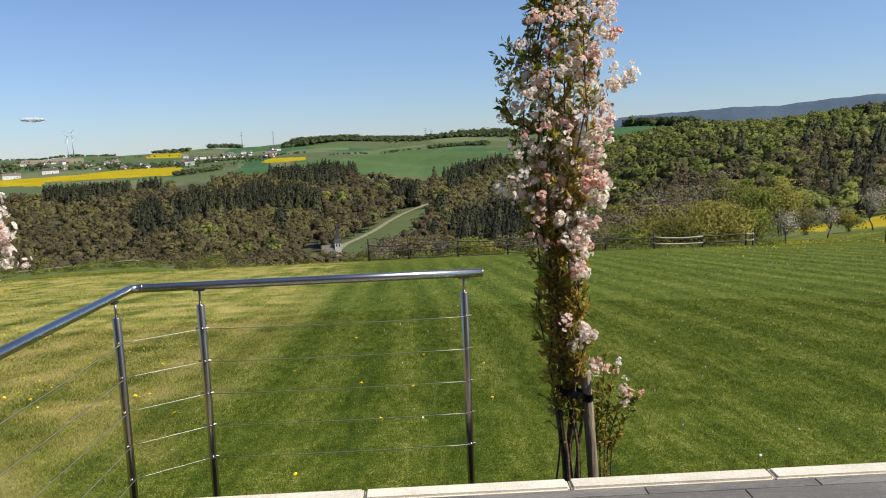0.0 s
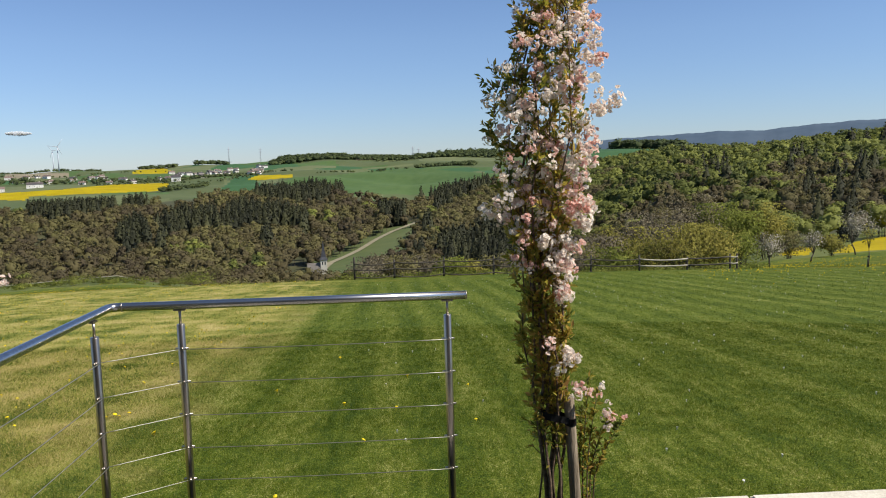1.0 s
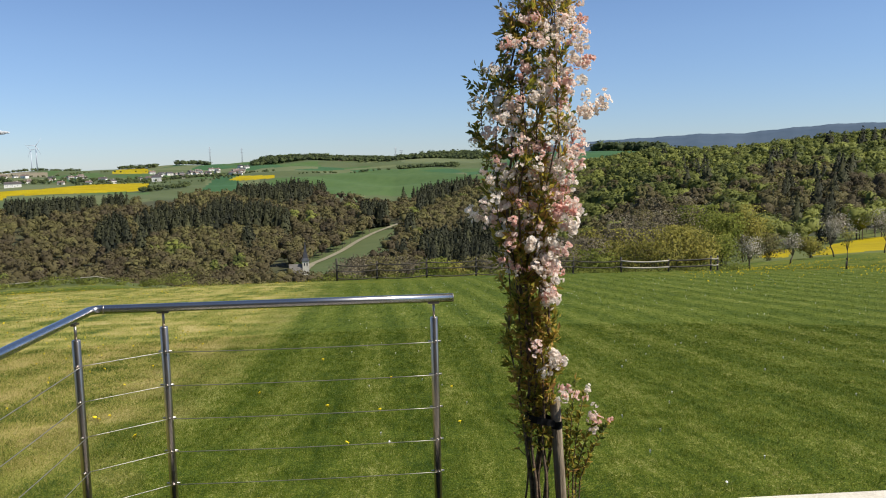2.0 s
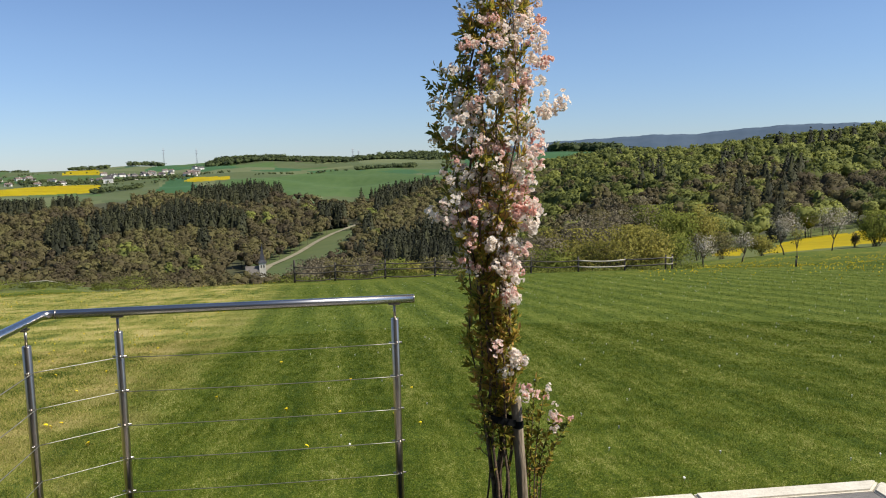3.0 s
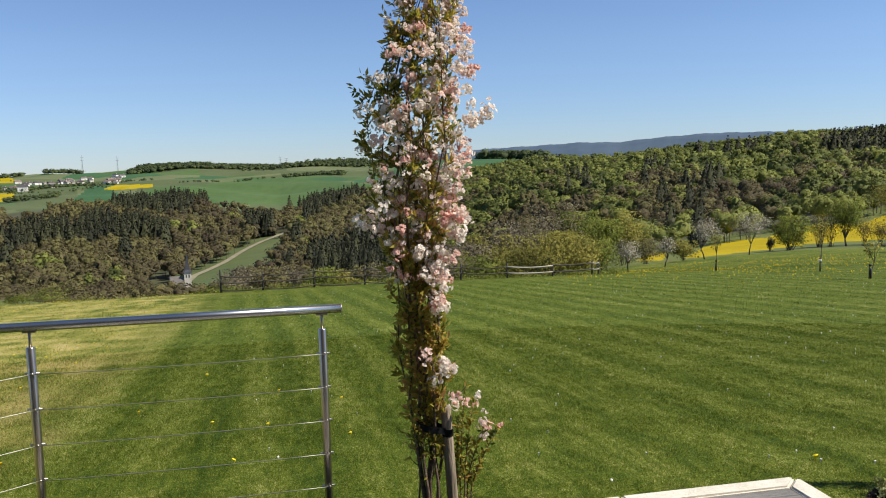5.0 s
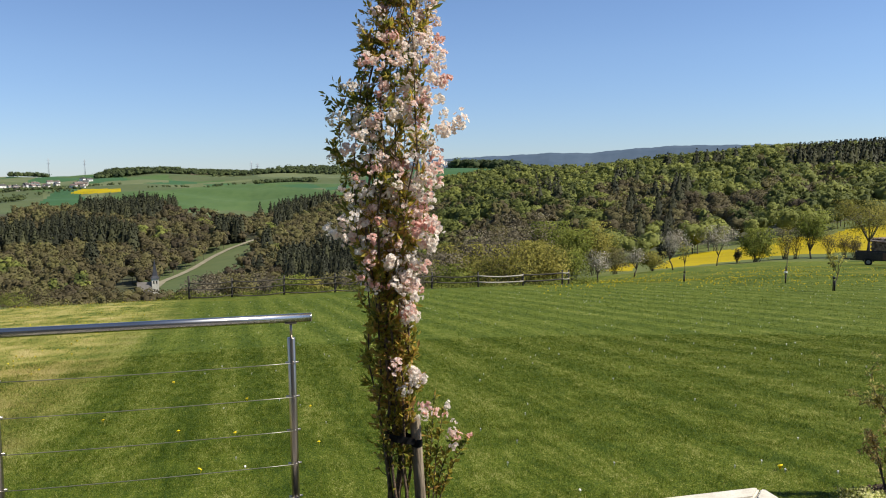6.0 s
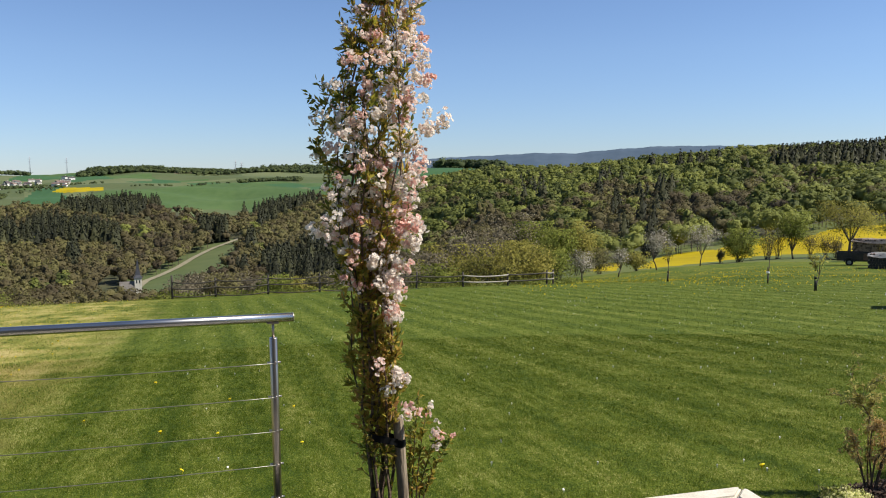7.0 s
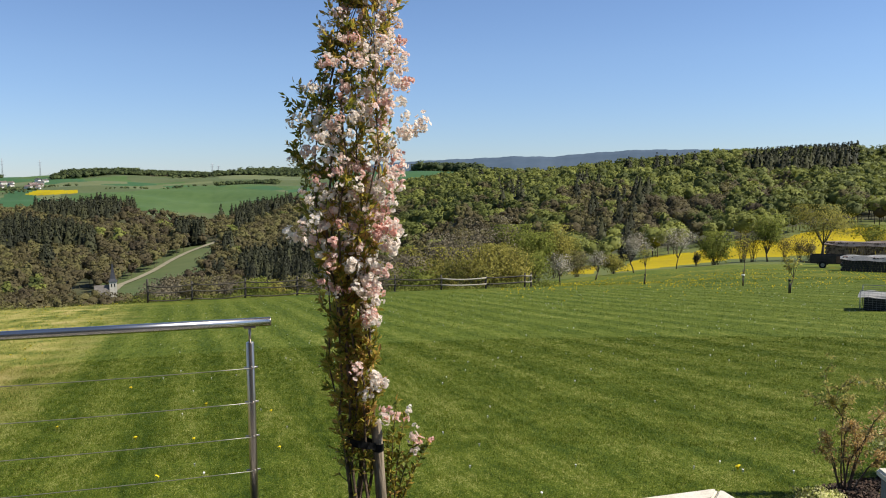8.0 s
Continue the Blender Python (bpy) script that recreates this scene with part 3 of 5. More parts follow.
def build_railing():
    """Steel handrail with three posts and five cables a bay, turning a corner."""
    rail = empty("railing", (-1.53, 4.51, -0.9), label="brushed stainless steel railing with thin horizontal cables", category="railing")
    inv = Matrix.Translation((1.53, -4.51, 0.9))
    RZ, R = 0.985, 0.0225
    KX, KY = -1.545, 4.51

    def piece(name, make, material, parent, label=""):
        b = bmesh.new()
        make(b)
        bmesh.ops.transform(b, matrix=inv, verts=b.verts)
        return part(name, b, material, parent, label)
    bend = 0.05
    corner = [(KX + bend * (1 - math.sin(a)), KY - bend * (1 - math.cos(a)), RZ) for a in (math.pi / 2 * k / 6 for k in range(7))]
    piece("handrail", lambda b: add_tube(b, [(0.30, KY, RZ), (-0.5, KY, RZ)] + corner + [(KX - 0.012, 3.4, RZ), (KX - 0.03, 1.2, RZ)], R, 20), M["rail_steel"], rail)
    piece("end_cap", lambda b: add_tube(b, [(0.299, KY, RZ), (0.304, KY, RZ), (0.306, KY, RZ)], [R * 0.99, R * 0.99, R * 0.8], 20), M["steel"], rail)
    for p in ((KX + bend + 0.012, KY, RZ),):
        piece("weld_sleeve", lambda b: add_tube(b, [(p[0] - 0.004, p[1], RZ), (p[0] + 0.004, p[1], RZ)], R + 0.0012, 20), M["steel"], rail)
    top = 0.885
    wires = [0.05 + 0.1765 * k for k in range(5)]
    posts = [(0.200, KY), (-1.190, KY), (-1.535, 4.257), (-1.56, 2.86), (-1.58, 1.46)]
    for x, y in posts:
        post = piece("post", lambda b: add_tube(b, [(x, y, -0.98), (x, y, top - 0.003), (x, y, top)], [0.0205, 0.0205, 0.0185], 18), M["steel"], rail)
        piece("neck", lambda b: add_tube(b, [(x, y, top - 0.01), (x, y, RZ - R - 0.004)], 0.0068, 10), M["steel"], post)
        def saddle(b):
            along = abs(y - KY) < 0.01
            s = (0.030, 0.012) if along else (0.012, 0.030)
            add_box(b, (x - s[0], y - s[1], RZ - R - 0.006), (x + s[0], y + s[1], RZ - R + 0.002), 0.002)
        piece("saddle", saddle, M["steel"], post)
        piece("base_flange", lambda b: add_tube(b, [(x, y, -0.98), (x, y, -0.90)], 0.05, 18), M["steel"], post)
        for z in wires:
            def clamp(b):
                add_tube(b, [(x - 0.034 * (abs(y - KY) < 0.01), y - 0.034 * (abs(y - KY) > 0.01), z), (x + 0.034 * (abs(y - KY) < 0.01), y + 0.034 * (abs(y - KY) > 0.01), z)], 0.0058, 8)
                add_tube(b, [(x + 0.004, y - 0.030, z), (x + 0.004, y - 0.016, z)], [0.008, 0.010], 8)
            piece("cable_clamp", clamp, M["steel"], post)
    def cable(a, b2, z, sag):
        pts = []
        for k in range(9):
            t = k / 8
            pts.append((a[0] + (b2[0] - a[0]) * t, a[1] + (b2[1] - a[1]) * t, z - sag * 4 * t * (1 - t)))
        piece("cable", lambda b: add_tube(b, pts, 0.0021, 6), M["cable"], rail)
    off = 0.022
    for z in wires:
        cable((0.2, KY - off), (-1.19, KY - off), z, 0.006)
        cable((-1.19, KY - off), (-1.535 + off, 4.257), z, 0.0)
        cable((-1.535 + off, 4.257), (-1.56 + off, 2.86), z, 0.005)
        cable((-1.56 + off, 2.86), (-1.58 + off, 1.46), z, 0.005)
    return rail


build_railing()

# ---- woods ----

def ico_sphere():
    """The twenty triangles of a unit icosahedron."""
    b = bmesh.new()
    bmesh.ops.create_icosphere(b, subdivisions=1, radius=1.0)
    b.verts.ensure_lookup_table()
    out = np.array([[tuple(v.co) for v in f.verts] for f in b.faces])
    b.free()
    return out


BALL = ico_sphere()


def crown_template(n, seed, kind, grain=1.0, solid=3):
    """A crown one unit high with its foot at 0: triangles and their corners' normals. Solid boughs inside, n loose clumps of leaves outside."""
    g = np.random.default_rng(seed)
    if kind == "conifer":
        h = 0.06 + 0.94 * g.random(n) ** 1.2
        a = g.random(n) * 2 * np.pi
        reach = 0.185 * (1.02 - h) ** 0.75
        rad = reach * (0.80 + 0.35 * g.random(n))
        c = np.stack([rad * np.cos(a), rad * np.sin(a), h], -1)
        nrm = np.stack([np.cos(a), np.sin(a), 0.45 + 0 * a], -1)
        size = (0.026 + 0.075 * (1 - h) * g.uniform(0.6, 1.2, n)) * grain
        th = np.linspace(0, 2 * np.pi, 8)
        foot = np.stack([0.165 * np.cos(th), 0.165 * np.sin(th), 0 * th + 0.07], -1)
        core = np.stack([foot[:-1], foot[1:], np.broadcast_to([0, 0, 0.96], (7, 3))], 1)
        core_n = core * np.array([1, 1, 0]) + np.array([0, 0, 0.06])
        core_n[:, 2] = core_n[:, :2].mean(1)
    else:
        k = 9
        lobes = g.normal(0, 1, (k, 3))
        lobes /= np.linalg.norm(lobes, axis=1)[:, None]
        lobes = lobes * np.array([0.25, 0.25, 0.25]) * g.uniform(0.6, 1.1, (k, 1)) + np.array([0, 0, 0.58])
        lobes[0] = (0, 0, 0.52)
        big = g.uniform(0.10, 0.155, k)
        big[0] = 0.25
        which = g.integers(0, k, n * 5)
        d = g.normal(0, 1, (n * 5, 3))
        d /= np.linalg.norm(d, axis=1)[:, None]
        d[:, 2] = np.where(d[:, 2] < -0.3, -d[:, 2] * 0.6, d[:, 2])
        c = lobes[which] + d * (big[which] * g.uniform(0.88, 1.10, n * 5))[:, None]
        # only the outside of the crown carries clumps
        gap = np.linalg.norm(c[:, None] - lobes[None], axis=2) - big[None]
        gap[np.arange(n * 5), which] = 1.0
        order = np.argsort(gap.min(1) < 0.0, kind="stable")[:n]
        c, d = c[order], d[order]
        nrm = d * 0.6 + (c - np.array([0, 0, 0.45])) * 1.6
        size = g.uniform(0.030, 0.060, n) * grain
        core, core_n = [], []
        for m in range(solid):
            q = BALL * (big[m] * 0.92)
            core.append(q + lobes[m])
            core_n.append(BALL * 0.6 + (q + lobes[m] - np.array([0, 0, 0.45])) * 1.6)
        core, core_n = np.concatenate(core), np.concatenate(core_n)
    lean = nrm + g.normal(0, 0.42, (n, 3))
    lean /= np.linalg.norm(lean, axis=1)[:, None]
    tri = np.concatenate([clump_faces(c, lean, size, g, 3), core])
    nrm = nrm / np.linalg.norm(nrm, axis=1)[:, None] + g.normal(0, 0.16, (n, 3))
    out = np.concatenate([np.repeat(nrm[:, None], 3, 1), core_n])
    out = out + np.array([0, 0, 0.32])
    return tri, out / np.linalg.norm(out, axis=2)[..., None]


def clump_faces(c, nrm, size, g, corners=4):
    """A ragged clump at each centre, at right angles to its normal."""
    ref = g.normal(0, 1, c.shape)
    u = np.cross(nrm, ref)
    u /= np.linalg.norm(u, axis=1)[:, None] + 1e-9
    w = np.cross(nrm, u)
    s = size[:, None]
    j = g.uniform(0.6, 1.25, (len(c), 4, 1))
    if corners == 3:
        return np.stack([c + u * s * 1.2 * j[:, 0], c + (w * 1.05 - u * 0.6) * s * j[:, 1], c - (w * 1.05 + u * 0.6) * s * j[:, 2]], 1)
    return np.stack([c + u * s * j[:, 0], c + w * s * j[:, 1] * 0.8, c - u * s * j[:, 2], c - w * s * j[:, 3] * 0.8], 1)


def wood(name, places, heights, widths, kind, n, material, label, category, trunk=True, grain=1.0, solid=3):
    """Many trees as one object: crowns from a few templates, and thin trunks."""
    g = np.random.default_rng(len(places) + n)
    temps = [crown_template(n, 50 + k, kind, grain, solid) for k in range(8)]
    pick = g.integers(0, 8, len(places))
    q, m = np.stack([t[0] for t in temps])[pick], np.stack([t[1] for t in temps])[pick]
    per = q.shape[1]
    a = g.random(len(places)) * 2 * np.pi
    ca, sa = np.cos(a)[:, None, None], np.sin(a)[:, None, None]
    W, Hh = widths[:, None, None], heights[:, None, None]
    x = (q[..., 0] * ca - q[..., 1] * sa) * W + places[:, 0][:, None, None]
    y = (q[..., 0] * sa + q[..., 1] * ca) * W + places[:, 1][:, None, None]
    z = q[..., 2] * Hh + places[:, 2][:, None, None]
    v = np.stack([x, y, z], -1).reshape(-1, 3, 3)
    own = np.stack([m[..., 0] * ca - m[..., 1] * sa, m[..., 0] * sa + m[..., 1] * ca, m[..., 2]], -1).reshape(-1, 3, 3)
    flat = np.cross(v[:, 1] - v[:, 0], v[:, 2] - v[:, 0])
    back = (flat * own.mean(1)).sum(1) < 0
    v[back] = v[back][:, ::-1]
    own[back] = own[back][:, ::-1]
    v, own = v.reshape(-1, 3), own.reshape(-1, 3)
    shade = np.repeat(g.random(len(places)), per * 3)
    nv = len(v)
    if trunk:
        t = []
        for dx, dy in ((0.014, 0), (-0.007, 0.012), (-0.007, -0.012)):
            for hz in (-0.02, 0.40):
                t.append(np.stack([places[:, 0] + dx * heights * (1 - hz), places[:, 1] + dy * heights * (1 - hz), places[:, 2] + hz * heights], -1))
        t = np.stack(t, 1)
        tri = np.stack([t[:, [0, 2, 3]], t[:, [2, 4, 5]], t[:, [4, 0, 1]]], 1).reshape(-1, 3)
        tn = tri - np.repeat(places, 9, 0)
        tn[:, 2] = 0
        v, own = np.concatenate([v, tri]), np.concatenate([own, tn / (np.linalg.norm(tn, axis=1)[:, None] + 1e-6)])
        shade = np.concatenate([shade, np.full(len(tri), 0.5)])
    f = np.arange(len(v)).reshape(-1, 3)
    me = mesh_of(name, v, f, [material, M["bark"]], True)
    me.normals_split_custom_set_from_vertices(own.astype(np.float32))
    me.attributes.new("tone", "FLOAT", "POINT").data.foreach_set("value", shade.astype(np.float32))
    idx = np.zeros(len(f), np.int32)
    idx[nv // 3:] = 1
    me.polygons.foreach_set("material_index", idx)
    return tagged(new(name, me), label, category, kind="stuff")


def scatter(count, a0, a1, r0, r1, g):
    a = g.uniform(a0, a1, count)
    r = np.sqrt(g.uniform(r0 ** 2, r1 ** 2, count))
    return a, r


def bumps(x, y, scale, seed):
    """Smooth noise from a few waves, about -1 to 1."""
    g = np.random.default_rng(seed)
    out = 0
    for k in range(6):
        th = g.uniform(0, 2 * np.pi)
        f = 2 * np.pi / (scale * g.uniform(0.6, 1.6))
        out = out + np.sin((x * np.cos(th) + y * np.sin(th)) * f + g.uniform(0, 6.28))
    return out / 3.0


# outlines of the dark spruce stands, by heading and angle of sight
STANDS = [
    ((-25.0, -1.80), (-23.1, -1.50), (-20.0, -1.45), (-17.7, -1.65), (-17.7, -2.15), (-21.2, -2.45), (-23.2, -2.65), (-24.9, -2.50)),
    ((-20.2, -4.3), (-19.6, -3.3), (-18.4, -2.6), (-17.9, -3.4), (-17.7, -4.8), (-19.5, -4.9)),
    ((-17.3, -2.9), (-15.7, -2.3), (-13.3, -2.6), (-11.3, -1.9), (-10.8, -2.2), (-8.7, -2.5), (-7.0, -3.2), (-7.2, -4.0), (-10.3, -3.8), (-13.9, -3.8), (-16.0, -3.9), (-17.5, -5.2)),
    ((-10.7, -1.10), (-7.2, -0.95), (-3.0, -1.42), (-3.0, -1.85), (-5.4, -1.75), (-6.5, -2.4), (-8.7, -2.2), (-10.7, -2.0)),
    ((-2.8, -2.6), (-0.5, -2.7), (-0.6, -3.5), (-2.0, -3.5)),
    ((0.2, -1.6), (2.6, -1.2), (5.5, -1.0), (6.5, -1.3), (3.5, -2.3), (1.7, -3.3), (1.5, -2.4), (0.2, -2.3)),
    ((-0.5, -5.8), (2.9, -4.5), (5.9, -3.7), (9.1, -3.6), (10.0, -5.0), (9.6, -6.7), (6.8, -6.8), (4.2, -7.1), (2.4, -6.7), (1.7, -5.9), (-0.5, -6.4)),
    ((-10.6, -4.0), (-9.8, -4.0), (-9.9, -5.2), (-10.6, -5.1)),
    ((0.8, -3.6), (1.3, -3.5), (1.4, -4.4), (0.7, -4.7)),
    ((36.0, 1.6), (43.0, 1.9), (43.0, 0.7), (39.1, 0.5), (36.4, 0.8)),
]
# looser, mixed with broadleaf trees
LOOSE = [
    ((25.5, -3.2), (25.2, -1.7), (27.8, -0.7), (29.5, 0.1), (30.6, -0.2), (31.8, -2.7), (29.6, -3.3)),
    ((19.1, -1.0), (19.3, -0.2), (21.0, 0.3), (21.6, -0.3), (21.3, -1.2)),
    ((24.8, -0.9), (25.1, 0.4), (25.8, 0.4), (27.4, 0.1), (27.1, -0.9)),
]


def build_woods():
    g = np.random.default_rng(11)
    a, r = scatter(33000, -36, 52, 100, 1130, g)
    first = np.arange(len(a)) < 14500
    thin = g.random(len(a)) < np.clip(1.15 - r / 1900, 0.5, 1)
    a, r, first = a[thin], r[thin], first[thin]
    r0 = np.interp(a, [-45, -12, -6, 0, 6, 12, 18, 22, 26, 30, 36, 42], [250, 250, 250, 240, 220, 140, 140, 130, 145, 165, 205, 240])
    r1 = np.interp(a, [-45, -28, -20, -12, -6, -3, 0, 4, 8, 12, 18, 24, 30, 50], [1000, 1000, 1000, 1000, 1060, 960, 900, 1050, 1100, 1050, 1100, 1100, 1050, 1050])
    keep = (r > r0) & (r < r1)
    # the track's grass verge and the ground about the church stay open
    pr = np.interp(a, [p[0] for p in PATH_LINE], [p[1] for p in PATH_LINE])
    verge = (a > -6.9) & (a < 0.6) & (r > np.interp(a, [-6.9, -4, -1.5, 0.6], [300, 330, 470, 600])) & (r < pr + 10)
    keep &= ~verge
    keep &= ~((a > -9.2) & (a < -5.4) & (r > 330) & (r < 470))
    glade = (a > -17) & (a < -14.5) & (r > 900)
    keep &= ~glade
    a, r, base_count = a[keep], r[keep], int((first & keep).sum())
    x, y = polar(a, r)
    z = terrain(x, y)
    h = g.uniform(11, 19, len(a)) * np.interp(r, [100, 220, 300, 600], [0.38, 0.5, 0.75, 1.0])
    el = np.degrees(np.arctan2(z + h * 0.7 - EYE_Z, r))
    b1, b2, b3 = bumps(x, y, 130, 3), bumps(x, y, 60, 4), bumps(x, y, 260, 5)
    el_top = np.degrees(np.arctan2(z + h * 1.2 - EYE_Z, r))
    el_mid = np.degrees(np.arctan2(z + h * 0.85 - EYE_Z, r))
    # stands of conifers
    con, loose = np.zeros(len(a), bool), np.zeros(len(a), bool)
    for outline in STANDS:
        con |= inside(a, el_top, outline) & inside(a, el_mid, outline)
    for outline in LOOSE:
        loose |= inside(a, el_top, outline)
    # trees grow twice as close in the stands
    stay = (np.arange(len(a)) < base_count) | con
    con |= loose & (b2 + g.normal(0, 0.6, len(a)) > 0.25)
    con |= (a > 8) & (b1 + 0.6 * b2 > 1.45) & (el > -3.5)
    con |= (a < 8) & (b1 + b2 > 2.1) & (el < -4)
    a, r, x, y, z, h, el, b1, b2, b3, con = (q[stay] for q in (a, r, x, y, z, h, el, b1, b2, b3, con))
    h = np.where(con, h * 1.12, h)
    spring = ~con & (((a > 10) & (b3 + 0.9 * b2 + g.normal(0, 0.5, len(a)) + np.clip((el + 4.0) * 0.3, -1, 1.1) > 0.15)) | ((a <= 10) & (b2 + 0.6 * b1 + g.normal(0, 0.4, len(a)) > 1.65)))
    bud = ~con & ~spring
    near = r < 400
    for name, pick, kind, n, grain, mat, hw, label, cat in (
            ("conifer_wood", con & ~near, "conifer", 76, 1.06, "leaf_conifer", (1.10, 1.18), "dark spruce stands on the valley slopes", "conifers"),
            ("conifer_wood", con & near, "conifer", 300, 0.62, "leaf_conifer", (1.18, 1.0), "dark spruces on the nearer slope", "conifers"),
            ("spring_wood", spring & ~near, "leafy", 76, 1.06, "leaf_spring", (1.0, 1.05), "broadleaf woods in fresh spring green", "woods"),
            ("spring_wood", spring & near, "leafy", 260, 0.68, "leaf_spring", (1.0, 1.12), "nearer broadleaf trees in fresh spring green", "woods"),
            ("budding_wood", bud & ~near, "leafy", 76, 0.98, "leaf_bud", (0.90, 1.05), "brown and olive woods just coming into leaf", "woods"),
            ("budding_wood", bud & near, "leafy", 200, 0.64, "leaf_bud", (0.92, 1.08), "nearer brown and olive trees just coming into leaf", "woods")):
        hh = h[pick] * hw[0]
        wood(name, np.stack([x, y, z], -1)[pick], hh, hh * hw[1], kind, n, M[mat], label, cat, grain=grain)
    # rows, copses and hedges out on the plateau
    P, Hh = [], []
    def row(a0, a1, ra, rb, count, h0, h1, jitter=12):
        t = g.random(count)
        aa, rr = a0 + (a1 - a0) * t, ra + (rb - ra) * t + g.normal(0, jitter, count)
        X, Y = polar(aa, rr)
        P.append(np.stack([X, Y, terrain(X, Y)], -1))
        Hh.append(g.uniform(h0, h1, count))
    row(-9.7, 0.0, 2600, 2500, 420, 14, 24, 40)
    row(-9.0, -4.6, 2600, 2600, 220, 22, 30, 40)
    row(-2.5, 8.0, 2500, 2350, 420, 12, 22, 40)
    row(0.3, 6.0, 2500, 2450, 160, 16, 28, 30)
    row(0.4, 4.6, 1900, 1850, 150, 9, 15, 25)
    row(-6.5, 0.0, 1750, 1900, 40, 4, 9, 10)
    row(-12.6, -7.5, 2050, 1950, 40, 5, 10, 15)
    row(14.2, 18.6, 2250, 2150, 260, 36, 46, 25)
    row(12.2, 18.5, 2150, 2100, 40, 5, 9, 8)
    row(-18.2, -15.8, 2750, 2750, 60, 14, 20, 20)
    row(-14.6, -12.4, 2750, 2700, 60, 14, 24, 20)
    row(-36, -24.5, 2100, 1900, 120, 12, 22, 40)
    row(-28, -20.5, 2900, 2900, 90, 10, 16, 20)
    row(-24, -10.5, 1850, 1850, 170, 5, 11, 45)
    row(-21, -11.0, 1700, 1650, 60, 4, 9, 20)
    row(-30, -11.5, 1830, 1840, 190, 7, 13, 40)
    row(-17.0, -13.8, 1380, 1400, 50, 9, 14, 12)
    row(-30, -16.5, 2350, 2350, 50, 5, 10, 20)
    row(17, 30, 1350, 1300, 160, 10, 18, 40)
    pl, hh = np.concatenate(P), np.concatenate(Hh)
    pl[:, 2] -= 0.2 * hh
    wood("copse_rows", pl, hh, hh * 1.5, "leafy", 28, M["leaf_copse"], "hedgerows and copses between the fields", "hedgerows", trunk=False, solid=2, grain=1.3)


build_woods()

# ---- the columnar cherries ----
PROFILE_Z = [-0.96, 0.1, 0.5, 0.75, 1.0, 1.2, 1.4, 1.6, 1.97, 2.15, 2.44, 2.7, 3.1, 3.35]
PROFILE_L = [-0.07, -0.13, -0.16, -0.20, -0.20, -0.26, -0.33, -0.33, -0.37, -0.36, -0.21, -0.13, 0.02, 0.10]
PROFILE_R = [0.08, 0.09, 0.11, 0.12, 0.10, 0.14, 0.18, 0.19, 0.25, 0.26, 0.24, 0.25, 0.24, 0.14]


def leaf_cloud(points, ways, size, g, droop=0.25):
    """Pointed leaves, folded along the middle: two triangles each, at points, growing along ways."""
    n = len(points)
    d = ways + g.normal(0, 0.55, (n, 3))
    d[:, 2] -= droop * g.random(n)
    d /= np.linalg.norm(d, axis=1)[:, None]
    side = np.cross(d, g.normal(0, 1, (n, 3)))
    side /= np.linalg.norm(side, axis=1)[:, None] + 1e-9
    up = np.cross(side, d)
    s = (size * g.uniform(0.6, 1.3, n))[:, None]
    a, tip = points, points + d * s
    mid = points + d * s * 0.45
    l, r = mid + side * s * 0.19 + up * s * 0.07, mid - side * s * 0.19 + up * s * 0.07
    v = np.stack([a, l, tip, r], 1).reshape(-1, 3)
    i = np.arange(n)[:, None] * 4
    f = np.concatenate([i + np.array([[0, 1, 2]]), i + np.array([[0, 2, 3]])], 1).reshape(-1, 3)
    return v, f


def blossom_mesh(seed, flowers):
    """A ball of double blossom: flowers with two whorls of cupped petals."""
    g = np.random.default_rng(seed)
    V, F = [], []
    for k in range(flowers):
        d = g.normal(0, 1, 3)
        d[2] *= 0.8
        d /= np.linalg.norm(d)
        c = d * g.uniform(0.012, 0.050)
        d = d + g.normal(0, 0.3, 3)
        d /= np.linalg.norm(d)
        u = np.cross(d, (0.3, 0.5, 0.81))
        u /= np.linalg.norm(u)
        w = np.cross(d, u)
        for whorl, (rad, lift, cnt) in enumerate(((0.0155, 0.004, 6), (0.010, 0.009, 5))):
            for j in range(cnt):
                th = 2 * np.pi * (j + 0.5 * whorl) / cnt + g.uniform(-0.25, 0.25)
                o = u * np.cos(th) + w * np.sin(th)
                q = -u * np.sin(th) + w * np.cos(th)
                b = len(V)
                rr = rad * g.uniform(0.85, 1.2)
                V += [c, c + o * rr * 0.6 + q * rr * 0.42 + d * lift * 0.4, c + o * rr + d * lift, c + o * rr * 0.6 - q * rr * 0.42 + d * lift * 0.4]
                F += [(b, b + 1, b + 2), (b, b + 2, b + 3)]
    return mesh_of("blossom", np.array(V), np.array(F), M["petal"])


BLOSSOMS = [blossom_mesh(s, n) for s, n in ((1, 16), (2, 13), (3, 11), (4, 18), (5, 9), (6, 14))]


